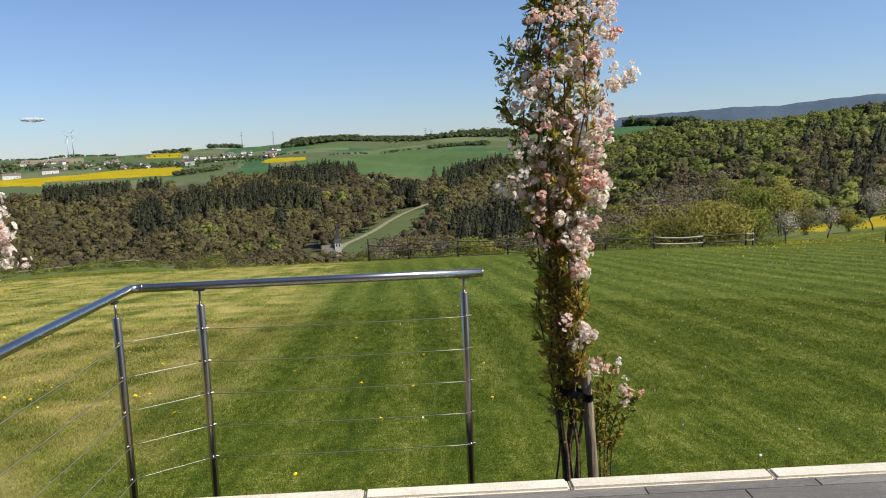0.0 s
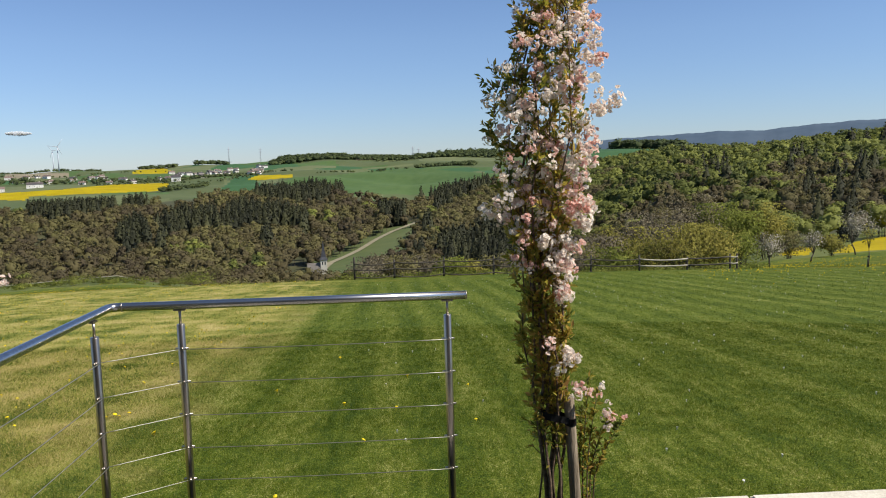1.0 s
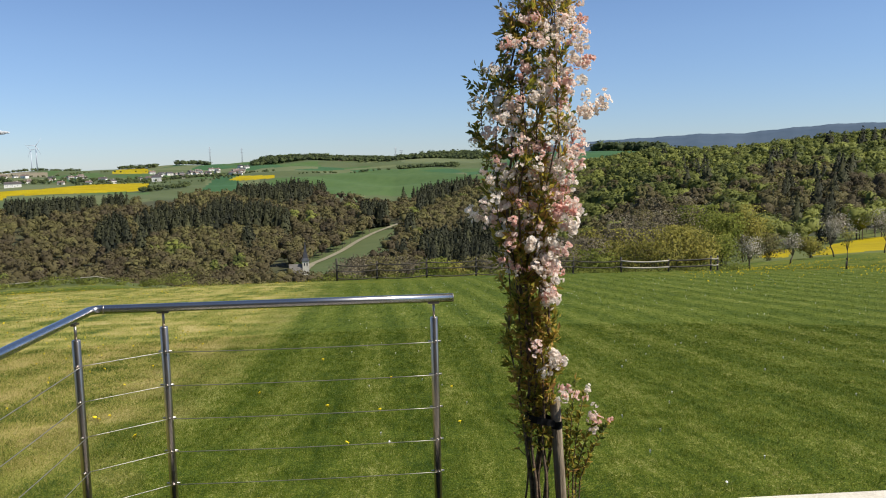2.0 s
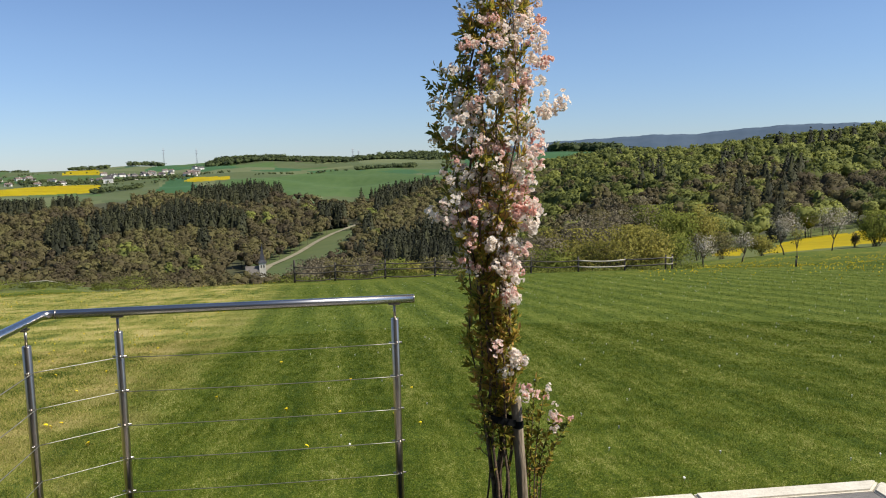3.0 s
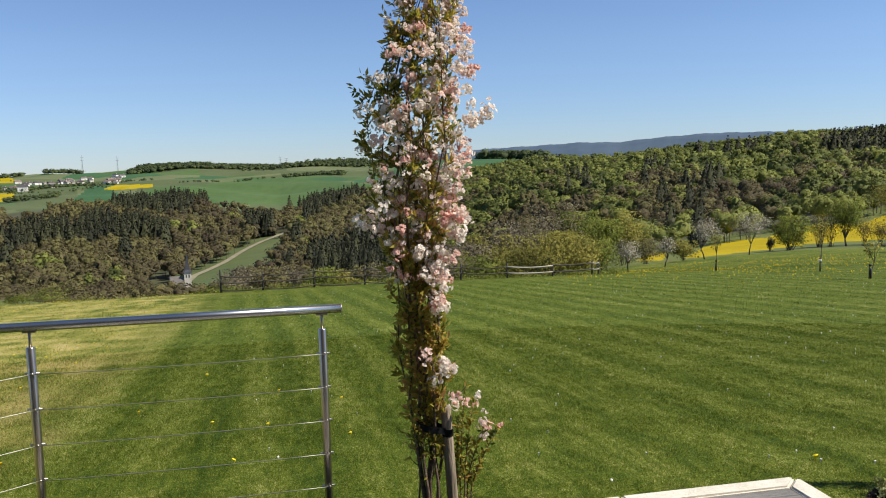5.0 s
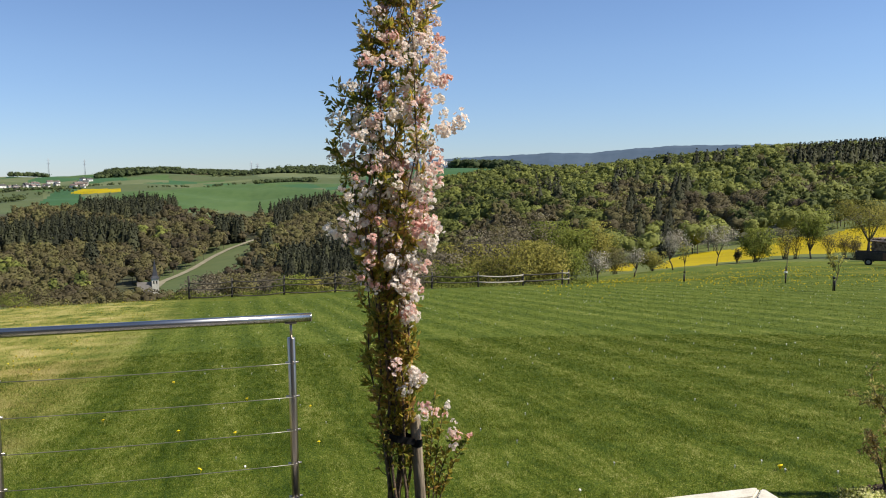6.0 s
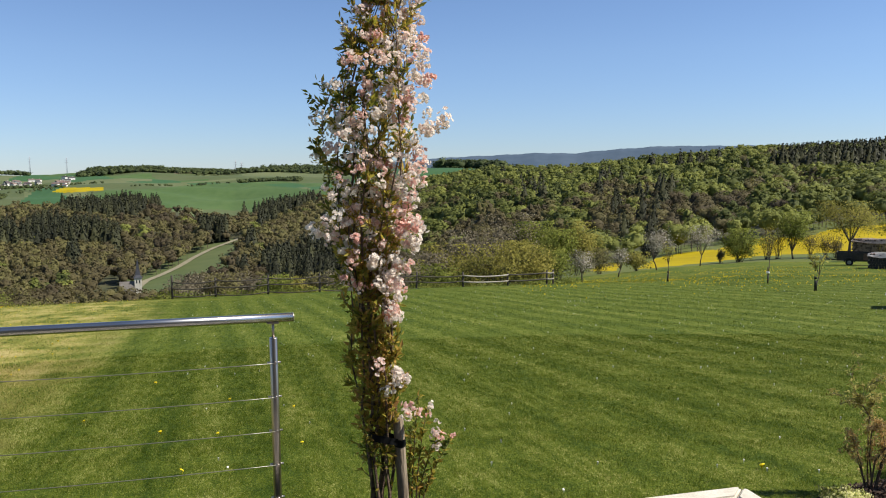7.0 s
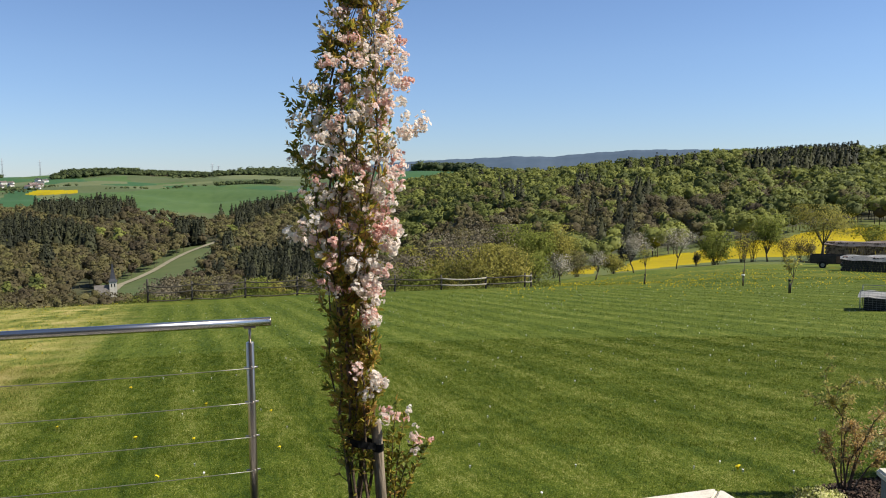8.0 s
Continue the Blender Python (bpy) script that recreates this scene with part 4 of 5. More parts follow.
def build_cherry(at, seed, low, top, marked, count, label, width=1.0):
    """A columnar cherry: upright stems, bronze leaves, and balls of blossom."""
    g = np.random.default_rng(seed)
    tree = empty("cherry_tree", at, label=label, category="tree", group="columnar cherries")
    cx = lambda z, f: (np.interp(z, PROFILE_Z, PROFILE_L) * (1 - f) + np.interp(z, PROFILE_Z, PROFILE_R) * f) * width
    cy = lambda z, f: (f - 0.5) * (np.interp(z, PROFILE_Z, PROFILE_R) - np.interp(z, PROFILE_Z, PROFILE_L)) * 0.9 * width
    off = Vector(at)
    twig_p, twig_d = [], []
    stems = 11
    nodes = []
    for k in range(stems):
        fx, fy = (k + g.uniform(0.2, 0.8)) / stems, g.uniform(0.1, 0.9)
        ztop = top - g.uniform(0, 0.9) * (abs(fx - 0.62) * 1.3 + 0.1) if k % 3 else top * g.uniform(0.72, 0.9)
        if k == 7:
            ztop = top
        pts, rad = [], []
        n = 26
        ph = g.uniform(0, 6.28)
        r0 = 0.024 if k == 5 else 0.016 if k == 2 else g.uniform(0.007, 0.012)
        for i in range(n):
            z = at[2] - 0.02 + (ztop - at[2]) * i / (n - 1)
            wob = 0.022 * math.sin(z * 5 + ph) + 0.010 * math.sin(z * 13 + 2 * ph)
            pts.append(Vector((cx(z, 0.10 + 0.80 * fx) + wob, cy(z, fy) + 0.02 * math.cos(z * 6 + ph), z - at[2])))
            rad.append(r0 * (1 - 0.80 * i / (n - 1)))
        b = bmesh.new()
        add_tube(b, pts, rad, 7)
        # short side shoots
        for i in range(3, n):
            if pts[i].z + at[2] < low:
                continue
            for s in range(3):
                a = g.uniform(0, 6.28)
                ln = g.uniform(0.05, 0.17) * (1.2 - 0.4 * i / n) * (0.5 if pts[i].z + at[2] < 1.0 else 0.85)
                d = Vector((math.cos(a), math.sin(a), g.uniform(0.5, 1.6))).normalized()
                p = pts[i].lerp(pts[i - 1], g.random())
                e = p + d * ln
                m = p + d * ln * 0.5 + Vector((math.cos(a), math.sin(a), 0)) * ln * 0.12
                add_tube(b, [p, m, e], [0.0028, 0.0022, 0.0012], 4, False)
                nodes.append(e)
                for t in np.linspace(0.15, 1.0, 6):
                    q = p.lerp(e, float(t))
                    twig_p.append(q)
                    twig_d.append(d)
        part("stem", b, M["cherry_bark"], tree)
    P, D = np.array([tuple(p) for p in twig_p]), np.array([tuple(d) for d in twig_d])
    rep = 6
    zz = P[:, 2] + at[2]
    dens = np.interp(zz, [-0.3, 0.15, 0.6, 1.0, 1.6, 3.0], [0.06, 0.26, 0.70, 0.66, 0.42, 0.46])
    P, D, dens = np.repeat(P, rep, 0), np.repeat(D, rep, 0), np.repeat(dens, rep)
    pick = g.random(len(P)) < dens
    v, f = leaf_cloud(P[pick] + g.normal(0, 0.010, (pick.sum(), 3)), D[pick], 0.048, g)
    ob = new("leaves", mesh_of("leaves", v, f, M["cherry_leaf"]))
    ob.parent = tree
    tagged(ob, "bronze-green young leaves", kind="stuff")
    spots = []
    for x, z in marked:
        for s in range(3):
            spots.append((x + g.normal(0, 0.04), -0.12 - 0.08 * g.random(), z - at[2] + g.normal(0, 0.045), g.uniform(0.85, 1.2)))
    for k in range(count):
        z = 1.02 + (top - 1.15) * g.random()
        fx = g.random() ** 0.72
        fy = g.random() ** 1.5
        spots.append((cx(z, fx) * 1.02, cy(z, fy), z - at[2], g.uniform(0.5, 1.0)))
    for x, y, z, s in spots:
        ob = new("blossom", BLOSSOMS[int(g.integers(0, 6))])
        ob.parent = tree
        ob.matrix_basis = pose(x, y, z, g.uniform(0, 360), g.uniform(0, 360), g.uniform(0, 360)) @ Matrix.Diagonal((s, s, s, 1))
    return tree


TREE = (0.83, 4.95, -0.96)
# balls of blossom that stand out, across and up
MARKED = [(0.02, 1.60), (0.13, 1.57), (-0.04, 2.12), (0.22, 2.27), (0.20, 1.82), (0.14, 1.96), (0.24, 1.95), (0.31, 1.96), (-0.22, 1.99), (-0.07, 1.73), (-0.18, 1.62),
          (-0.27, 1.42), (-0.19, 1.31), (-0.11, 1.22), (0.02, 1.22), (0.14, 1.48), (0.16, 1.36), (0.05, 1.12), (0.02, 1.00), (-0.03, 0.95), (0.02, 0.57), (0.08, 0.55),
          (0.14, 0.37), (0.02, 2.34), (0.11, 2.08), (0.24, 1.68), (-0.26, 1.84), (0.00, 0.90), (0.06, 1.45)]
build_cherry(TREE, 5, 0.02, 3.25, MARKED, 470, "slender columnar cherry tree in pale pink blossom, tied to a stake")
build_cherry((-2.68, 4.95, -0.96), 9, 0.98, 1.50, [(0.32, 1.36), (0.36, 1.22), (0.32, 1.14), (0.34, 1.29), (0.30, 1.42), (0.30, 1.22), (0.33, 1.40)], 60, "smaller columnar cherry tree in white blossom beside the railing", 1.0)


def build_sprig():
    """A leaning side shoot from the cherry's foot."""
    g = np.random.default_rng(21)
    at = (0.98, 4.95, -0.96)
    tree = empty("cherry_sucker", at, label="low cherry shoot with bronze leaves and few blossoms", category="shrub")
    P, D = [], []
    for k in range(5):
        lean = (0.02, 0.06, 0.12, 0.20, 0.27)[k]
        h = (0.62, 0.82, 0.72, 0.60, 0.56)[k]
        pts = [Vector((0.02 * k * (1 - t) + lean * t ** 1.8, 0.02 * math.sin(k * 2 + 3 * t), h * t + 0.54 * min(1, 3 * t))) for t in np.linspace(0, 1, 10)]
        b = bmesh.new()
        add_tube(b, pts, [0.0055 * (1 - 0.75 * t) for t in np.linspace(0, 1, 10)], 6)
        part("stem", b, M["cherry_bark"], tree)
        for i in range(2, 10):
            for s in range(16):
                P.append(tuple(pts[i].lerp(pts[i - 1], g.random())))
                D.append((g.normal(0, 0.7), g.normal(0, 0.7), 0.9))
    v, f = leaf_cloud(np.array(P), np.array(D), 0.045, g)
    ob = new("leaves", mesh_of("leaves", v, f, M["cherry_leaf"]))
    ob.parent = tree
    tagged(ob, "bronze-green young leaves", kind="stuff")
    for x, z, s in ((0.13, 0.76, 0.65), (0.17, 0.66, 0.5), (0.16, 0.60, 0.85), (0.19, 0.56, 0.8), (0.17, 0.51, 0.7), (0.27, 0.57, 0.5)):
        ob = new("blossom", BLOSSOMS[int(g.integers(0, 6))])
        ob.parent = tree
        ob.matrix_basis = pose(x, -0.03, z + 0.54, g.uniform(0, 360), g.uniform(0, 360), 0) @ Matrix.Diagonal((s, s, s, 1))


build_sprig()


def build_stake():
    at = (0.935, 4.90, -0.98)
    stake = empty("tree_stake", at, label="weathered round wooden tree stake with a black strap", category="stake")
    b = bmesh.new()
    pts = [(-0.025 + 0.0 * k, 0, z) for k, z in enumerate((0.0, 0.5, 0.9, 1.272, 1.28))]
    pts = [(0.018 - 0.055 * (z - 0.53), 0, z) for _, _, z in pts]
    add_tube(b, pts, [0.033, 0.033, 0.032, 0.0315, 0.028], 16)
    part("pole", b, M["stake"], stake)
    b = bmesh.new()
    ring = [(-0.013 + 0.034 * math.cos(t), 0.034 * math.sin(t), 1.130 + 0.006 * math.sin(t)) for t in np.linspace(0, 2 * math.pi, 25)]
    def band(pts, h):
        lo = [b.verts.new((x, y, z - h / 2)) for x, y, z in pts]
        hi = [b.verts.new((x, y, z + h / 2)) for x, y, z in pts]
        for k in range(len(pts) - 1):
            b.faces.new((lo[k], lo[k + 1], hi[k + 1], hi[k]))
    band(ring, 0.045)
    band([(-0.03, -0.034, 1.135), (-0.08, -0.050, 1.155), (-0.14, -0.055, 1.170), (-0.18, -0.04, 1.180), (-0.19, 0.01, 1.182), (-0.17, 0.05, 1.180), (-0.10, 0.04, 1.165), (-0.03, 0.03, 1.140)], 0.042)
    bmesh.ops.solidify(b, geom=b.faces[:], thickness=0.004)
    part("strap", b, M["strap"], stake, "black rubber strap")


build_stake()

# ---- orchard, bushes, saplings ----


def plant(name, at, h, w, base_h, stems, leaves, leaf, material, label, category, seed, group="", wood_r=None, bark="bark", lean=0.0):
    """A small tree or bush: trunk or several stems, limbs and twigs, and a ragged crown of leaf clumps."""
    g = np.random.default_rng(seed)
    ob = empty(name, at, g.uniform(0, 360), label=label, category=category, group=group)
    b = bmesh.new()
    r0 = wood_r or 0.022 * h
    mid, half = (base_h + h) / 2, (h - base_h) / 2
    tips = []
    starts = []
    if stems == 1:
        knee = Vector((g.normal(0, 0.04) * h, g.normal(0, 0.04) * h, base_h))
        add_tube(b, [(0, 0, -0.05 * h), knee * 0.5 + Vector((0.02 * h, 0, 0)), knee], [r0 * 1.15, r0 * 0.95, r0 * 0.85], 8)
        starts = [knee] * 7
    else:
        starts = [Vector((g.normal(0, 0.05) * w, g.normal(0, 0.05) * w, 0)) for k in range(stems)]
    for k, s in enumerate(starts):
        a = 2 * math.pi * (k + g.random()) / len(starts)
        e = Vector((math.cos(a) * w / 2 * g.uniform(0.45, 0.85), math.sin(a) * w / 2 * g.uniform(0.45, 0.85), mid + half * g.uniform(-0.1, 0.75)))
        m = s.lerp(e, 0.5) + Vector((0, 0, 0.10 * h))
        rr = r0 * (0.5 if stems == 1 else 0.45)
        add_tube(b, [s, m, e], [rr, rr * 0.6, rr * 0.3], 6, False)
        for q in range(6):
            st = m.lerp(e, g.random())
            d = g.normal(0, 1, 3)
            d /= np.linalg.norm(d)
            tgt = Vector((e.x * 0.6 + d[0] * w * 0.30, e.y * 0.6 + d[1] * w * 0.30, min(max(e.z + d[2] * half * 0.7, base_h + 0.1 * half), h)))
            add_tube(b, [st, st.lerp(tgt, 0.5) + Vector((0, 0, 0.02 * h)), tgt], [rr * 0.3, rr * 0.2, rr * 0.1], 4, False)
            tips.append((st.lerp(tgt, 0.45), 0.05))
            tips.append((tgt, 0.075))
    part("trunk" if stems == 1 else "branchwork", b, M[bark], ob)
    T = np.array([tuple(t) for t, _ in tips])
    idx = g.integers(0, len(T), leaves)
    c = T[idx] + g.normal(0, 0.062, (leaves, 3)) * np.array([w, w, h])
    c[:, 2] = np.clip(c[:, 2], 0.03 * h, h * 1.03)
    nrm = c - np.array([0, 0, mid])
    nrm /= np.linalg.norm(nrm, axis=1)[:, None] + 1e-6
    nrm = nrm + g.normal(0, 0.6, (leaves, 3))
    nrm /= np.linalg.norm(nrm, axis=1)[:, None]
    q = clump_faces(c, nrm, leaf * g.uniform(0.5, 1.3, leaves), g)
    turn = np.array(ob.matrix_basis.to_3x3())
    q = face_out(q @ turn.T) @ turn
    me = mesh_of("crown", q.reshape(-1, 3), np.arange(leaves * 4).reshape(-1, 4), M[material], True)
    soft = c - np.array([0, 0, mid - 0.25 * half])
    soft = soft / (np.linalg.norm(soft, axis=1)[:, None] + 1e-6) + np.array([0, 0, 0.35]) + g.normal(0, 0.40, (leaves, 3))
    soft = soft / np.linalg.norm(soft, axis=1)[:, None]
    me.normals_split_custom_set_from_vertices(np.repeat(soft, 4, 0).astype(np.float32))
    me.attributes.new("tone", "FLOAT", "POINT").data.foreach_set("value", np.full(leaves * 4, g.uniform(0.4, 1.0), np.float32))
    crown = new("crown", me)
    crown.parent = ob
    return ob


FRUIT = "young fruit tree in pale blossom on the slope below the lawn"
for k, (a, r, h, w, n) in enumerate(((24.2, 64, 2.4, 2.6, 900), (26.7, 70, 2.4, 2.1, 700), (29.3, 79, 3.7, 3.4, 1500), (32.1, 87, 4.1, 4.2, 1500))):
    plant("fruit_tree", spot(a, r), h, w, h * 0.26, 1, int(n * 1.6), 0.050, "blossom_far", FRUIT, "tree", 300 + k, "blossoming fruit trees", 0.06)
plant("fruit_tree", spot(41.0, 108), 6.5, 7.8, 1.7, 1, 6500, 0.085, "leaf_bush", "spreading fruit tree with sparse olive young leaves", "tree", 320, wood_r=0.19)
for k, (a, r, h, w) in enumerate(((43.9, 114, 4.0, 5.0), (45.6, 118, 4.8, 5.6), (48.5, 114, 5.2, 6.0))):
    plant("fruit_tree", spot(a, r), h, w, 1.0, 1, 3000, 0.09, "leaf_green", "leafy green fruit tree behind the rape field's edge", "tree", 325 + k, wood_r=0.11)
plant("bush", spot(34.6, 96), 3.6, 4.6, 0.0, 15, 5500, 0.095, "leaf_green", "dense green bush at the orchard's edge", "bush", 340)
plant("tree", spot(37.9, 102), 5.3, 4.4, 0.8, 1, 4500, 0.095, "leaf_green", "slim green tree between bare shrubs", "tree", 341, wood_r=0.10)
for k, (a, r, h, w) in enumerate(((36.3, 101, 3.6, 2.8), (37.0, 103, 4.2, 2.6), (38.9, 103, 3.4, 2.6), (39.8, 103, 2.9, 2.2), (40.4, 104, 2.4, 1.6), (33.4, 98, 1.6, 0.9), (42.3, 100, 1.8, 1.5))):
    plant("shrub", spot(a, r), h, w, 0.0, 14, 1300, 0.06, "leaf_bud", "thin brown shrub with few leaves beside the rape field", "shrub", 350 + k, "thin shrubs", 0.05)
# tall grey and green trees on the slope behind the thicket
for k, (a, r, h, w, q) in enumerate(((13.2, 96, 6.3, 6.4, 0), (14.5, 100, 7.6, 6.8, 1), (16.2, 104, 9.2, 8.4, 0), (18.7, 106, 10.6, 10.0, 0), (21.1, 108, 8.6, 7.2, 2), (22.5, 104, 6.6, 5.6, 2), (23.9, 112, 7.2, 6.0, 1), (11.6, 92, 5.4, 5.6, 1), (9.8, 92, 5.0, 5.4, 0), (20.0, 92, 5.6, 5.4, 1))):
    mat, label = (("leaf_grey", "grey-brown bare broadleaf tree on the slope"), ("leaf_bush", "olive broadleaf tree coming into leaf"), ("leaf_green", "fresh green broadleaf tree on the slope"))[q]
    plant("tree", spot(a, r, -0.1), h, w, 0.0, 13, 4200, 0.14, mat, label, "tree", 380 + k, "trees behind the fence", 0.07)
# thicket beyond the fence
THICKET = [(-3.5, 73, 2.6, 3.4, 4), (-2.3, 76, 3.1, 3.8, 4), (-1.0, 74, 2.9, 3.6, 0), (0.2, 77, 2.9, 3.8, 4), (1.5, 75, 2.4, 3.4, 4), (2.6, 63, 2.3, 3.0, 2), (3.8, 66, 2.2, 3.0, 1), (5.4, 70, 2.6, 3.4, 0), (6.9, 69, 2.6, 3.4, 4),
           (8.4, 72, 3.0, 3.6, 4), (9.8, 70, 3.0, 3.8, 0), (11.0, 75, 3.6, 4.2, 4), (12.3, 72, 3.4, 4.0, 4), (13.6, 70, 2.8, 3.8, 2), (14.6, 66, 2.6, 3.6, 3), (15.9, 70, 3.3, 3.6, 1), (17.2, 66, 4.0, 4.2, 1), (18.5, 64, 4.0, 4.2, 1),
           (19.8, 66, 3.8, 4.0, 1), (21.0, 66, 3.4, 3.2, 1), (22.2, 72, 3.0, 3.0, 3), (27.9, 88, 2.0, 2.8, 1), (25.4, 100, 3.0, 3.6, 0)]
for k, (a, r, h, w, q) in enumerate(THICKET):
    mat, label = (("leaf_bud", "bare brown thicket bush beyond the fence"), ("leaf_bush", "olive bush coming into leaf beyond the fence"), ("leaf_green", "bright green bush beyond the fence"), ("leaf_green", "light green bush beyond the fence"), ("leaf_grey", "bare grey-brown thicket bush beyond the fence"))[q]
    plant("bush", spot(a, r, -0.1), h * 1.05, w * 1.15, 0.0, 14, 2000, 0.095, mat, label, "bush", 400 + k, "bushes beyond the fence", 0.05)
g = np.random.default_rng(438)
for k, a in enumerate(np.linspace(-33, 23, 66)):
    big = 1.3 if k in (20, 21) else g.uniform(0.45, 0.85)
    r = float(np.interp(a, [-33, -25, -15, -8, -4.6, 10, 23], [78, 76, 71, 62, 54, 53, 58])) + g.normal(0, 1.2)
    plant("bush", spot(a + g.normal(0, 0.25), r, -0.05), big, big * 1.2 + 1.6, 0.0, 9, 650, 0.055, "leaf_green", "low green weeds and brambles on the bank", "bush", 440 + k, "bushes on the bank", 0.02)


def build_sapling(az, r, h, w, seed, tag):
    at = spot(az, r)
    ob = plant("sapling", at, h, w, h * 0.42, 1, 150, 0.055, "leaf_bush", "young staked fruit tree with a protected trunk" + (" and a white band" if tag else ""), "tree", seed, "staked saplings", 0.022)
    b = bmesh.new()
    add_tube(b, [(0.06, 0.02, -0.1), (0.06, 0.02, 0.5 * h ** 0.5)], 0.022, 8)
    part("stake", b, M["fence_wood"], ob)
    b = bmesh.new()
    add_tube(b, [(0, 0, 0), (0, 0, 0.42)], 0.036, 10)
    part("trunk_guard", b, M["dark_metal"], ob)
    b = bmesh.new()
    add_tube(b, [(0.03, 0.01, 0.50), (0.03, 0.01, 0.58)], 0.085 if tag else 0.06, 10)
    part("band", b, M["flower_white"] if tag else M["strap"], ob)


build_sapling(30.0, 47.6, 2.2, 0.9, 501, False)
build_sapling(36.4, 43.5, 2.7, 0.9, 502, True)
build_sapling(39.3, 36.7, 1.5, 0.8, 503, False)

# ---- fence ----


def build_fence():
    fence = empty("fence", (0, 0, 0), label="low dark wooden paddock fence with slack rails", category="fence")
    def at_az(a):
        k = math.tan(radians(a))
        # the line runs from (-3.42, 47.4) to (20.2, 50.0)
        sx, sy = 23.62, 2.6
        t = (EYE_X + k * (47.4 - EYE_Y) + 3.42) / (sx - k * sy)
        x, y = -3.42 + sx * t, 47.4 + sy * t
        return x, y, float(terrain(x, y))
    heads = [-4.2, -1.4, 2.13, 5.67, 9.1, 12.5, 15.84, 19.0, 21.75, 22.2]
    spots = [at_az(a) for a in heads]
    g = np.random.default_rng(31)
    for i, (x, y, z) in enumerate(spots):
        b = bmesh.new()
        lx = g.normal(0, 0.03)
        add_tube(b, [(x, y, z - 0.2), (x + lx, y, z + (1.3 if i == 0 else 1.12) + g.normal(0, 0.05))], [0.065, 0.055], 8)
        part("post", b, M["fence_wood"], fence)
    for i, (p, q) in enumerate(zip(spots, spots[1:])):
        pale = i >= 6
        for hgt, rad in (((0.93, 0.035), (0.58, 0.035), (0.15, 0.03)) if not pale else ((0.92, 0.05), (0.52, 0.05), (0.16, 0.03))):
            b = bmesh.new()
            sag = g.uniform(0.03, 0.12)
            pts = []
            for t in np.linspace(-0.01, 1.01, 7):
                x, y = p[0] + (q[0] - p[0]) * t, p[1] + (q[1] - p[1]) * t
                pts.append((x, y - 0.07, p[2] + (q[2] - p[2]) * t + hgt - sag * 4 * t * (1 - t)))
            add_tube(b, pts, rad, 6)
            part("rail", b, M["pale_wood"] if pale and hgt > 0.3 and g.random() < 0.8 else M["fence_wood"], fence)


build_fence()

# ---- the valley church ----


def gable(b, lx, ly, z0, z1, over=0.0):
    """A ridged roof along x."""
    v = [b.verts.new(p) for p in ((-lx - over, -ly - over, z0), (lx + over, -ly - over, z0), (lx + over, ly + over, z0), (-lx - over, ly + over, z0), (-lx - over, 0, z1), (lx + over, 0, z1))]
    for f in ((0, 1, 5, 4), (2, 3, 4, 5), (1, 2, 5), (3, 0, 4), (3, 2, 1, 0)):
        b.faces.new([v[k] for k in f])


def build_church():
    r = 440.0
    x, y = polar(-6.35, r)
    zt = EYE_Z - r * math.tan(radians(6.8))
    base = float(terrain(x, y)) - 1
    at = (float(x), float(y), base)
    church = empty("church", at, 8.0, label="small stone village church with a slate spire", category="church")
    h = zt - base
    b = bmesh.new()
    add_box(b, (-1.75, -1.75, 0), (1.75, 1.75, h), 0.05)
    tower = part("tower", b, M["stone_wall"], church)
    b = bmesh.new()
    lo = [b.verts.new((2.1 * sx, 2.1 * sy, h)) for sx, sy in ((-1, -1), (1, -1), (1, 1), (-1, 1))]
    oct_ = [b.verts.new((1.75 * math.cos(a), 1.75 * math.sin(a), h + 1.5)) for a in (radians(-135 + 90 * k) for k in range(4))]
    tip = b.verts.new((0, 0, h + 10.2))
    for k in range(4):
        b.faces.new((lo[k], lo[(k + 1) % 4], oct_[(k + 1) % 4], oct_[k]))
        b.faces.new((oct_[k], oct_[(k + 1) % 4], tip))
    part("spire", b, M["spire_slate"], church, "dark slate spire")
    for sx in (-0.7, 0.7):
        b = bmesh.new()
        add_box(b, (sx - 0.3, -1.80, h - 2.6), (sx + 0.3, -1.70, h - 1.0), 0.04)
        part("louvre", b, M["glass_dark"], tower)
    b = bmesh.new()
    add_box(b, (-8.6, -3.0, 0), (-1.75, 3.0, h - 6.8))
    nave = part("nave", b, M["stone_wall"], church)
    b = bmesh.new()
    gable(b, 3.4, 3.0, h - 6.8, h - 1.6, 0.3)
    bmesh.ops.translate(b, vec=(-5.2, 0, 0), verts=b.verts)
    part("roof", b, M["stone_roof"], church, "pale grey slate roof")
    for k in range(3):
        b = bmesh.new()
        add_box(b, (-8.0 + k * 2.1, -3.06, h - 9.6), (-7.2 + k * 2.1, -2.96, h - 7.4), 0.05)
        part("window", b, M["glass_dark"], nave)


build_church()

# ---- the village on the plateau ----


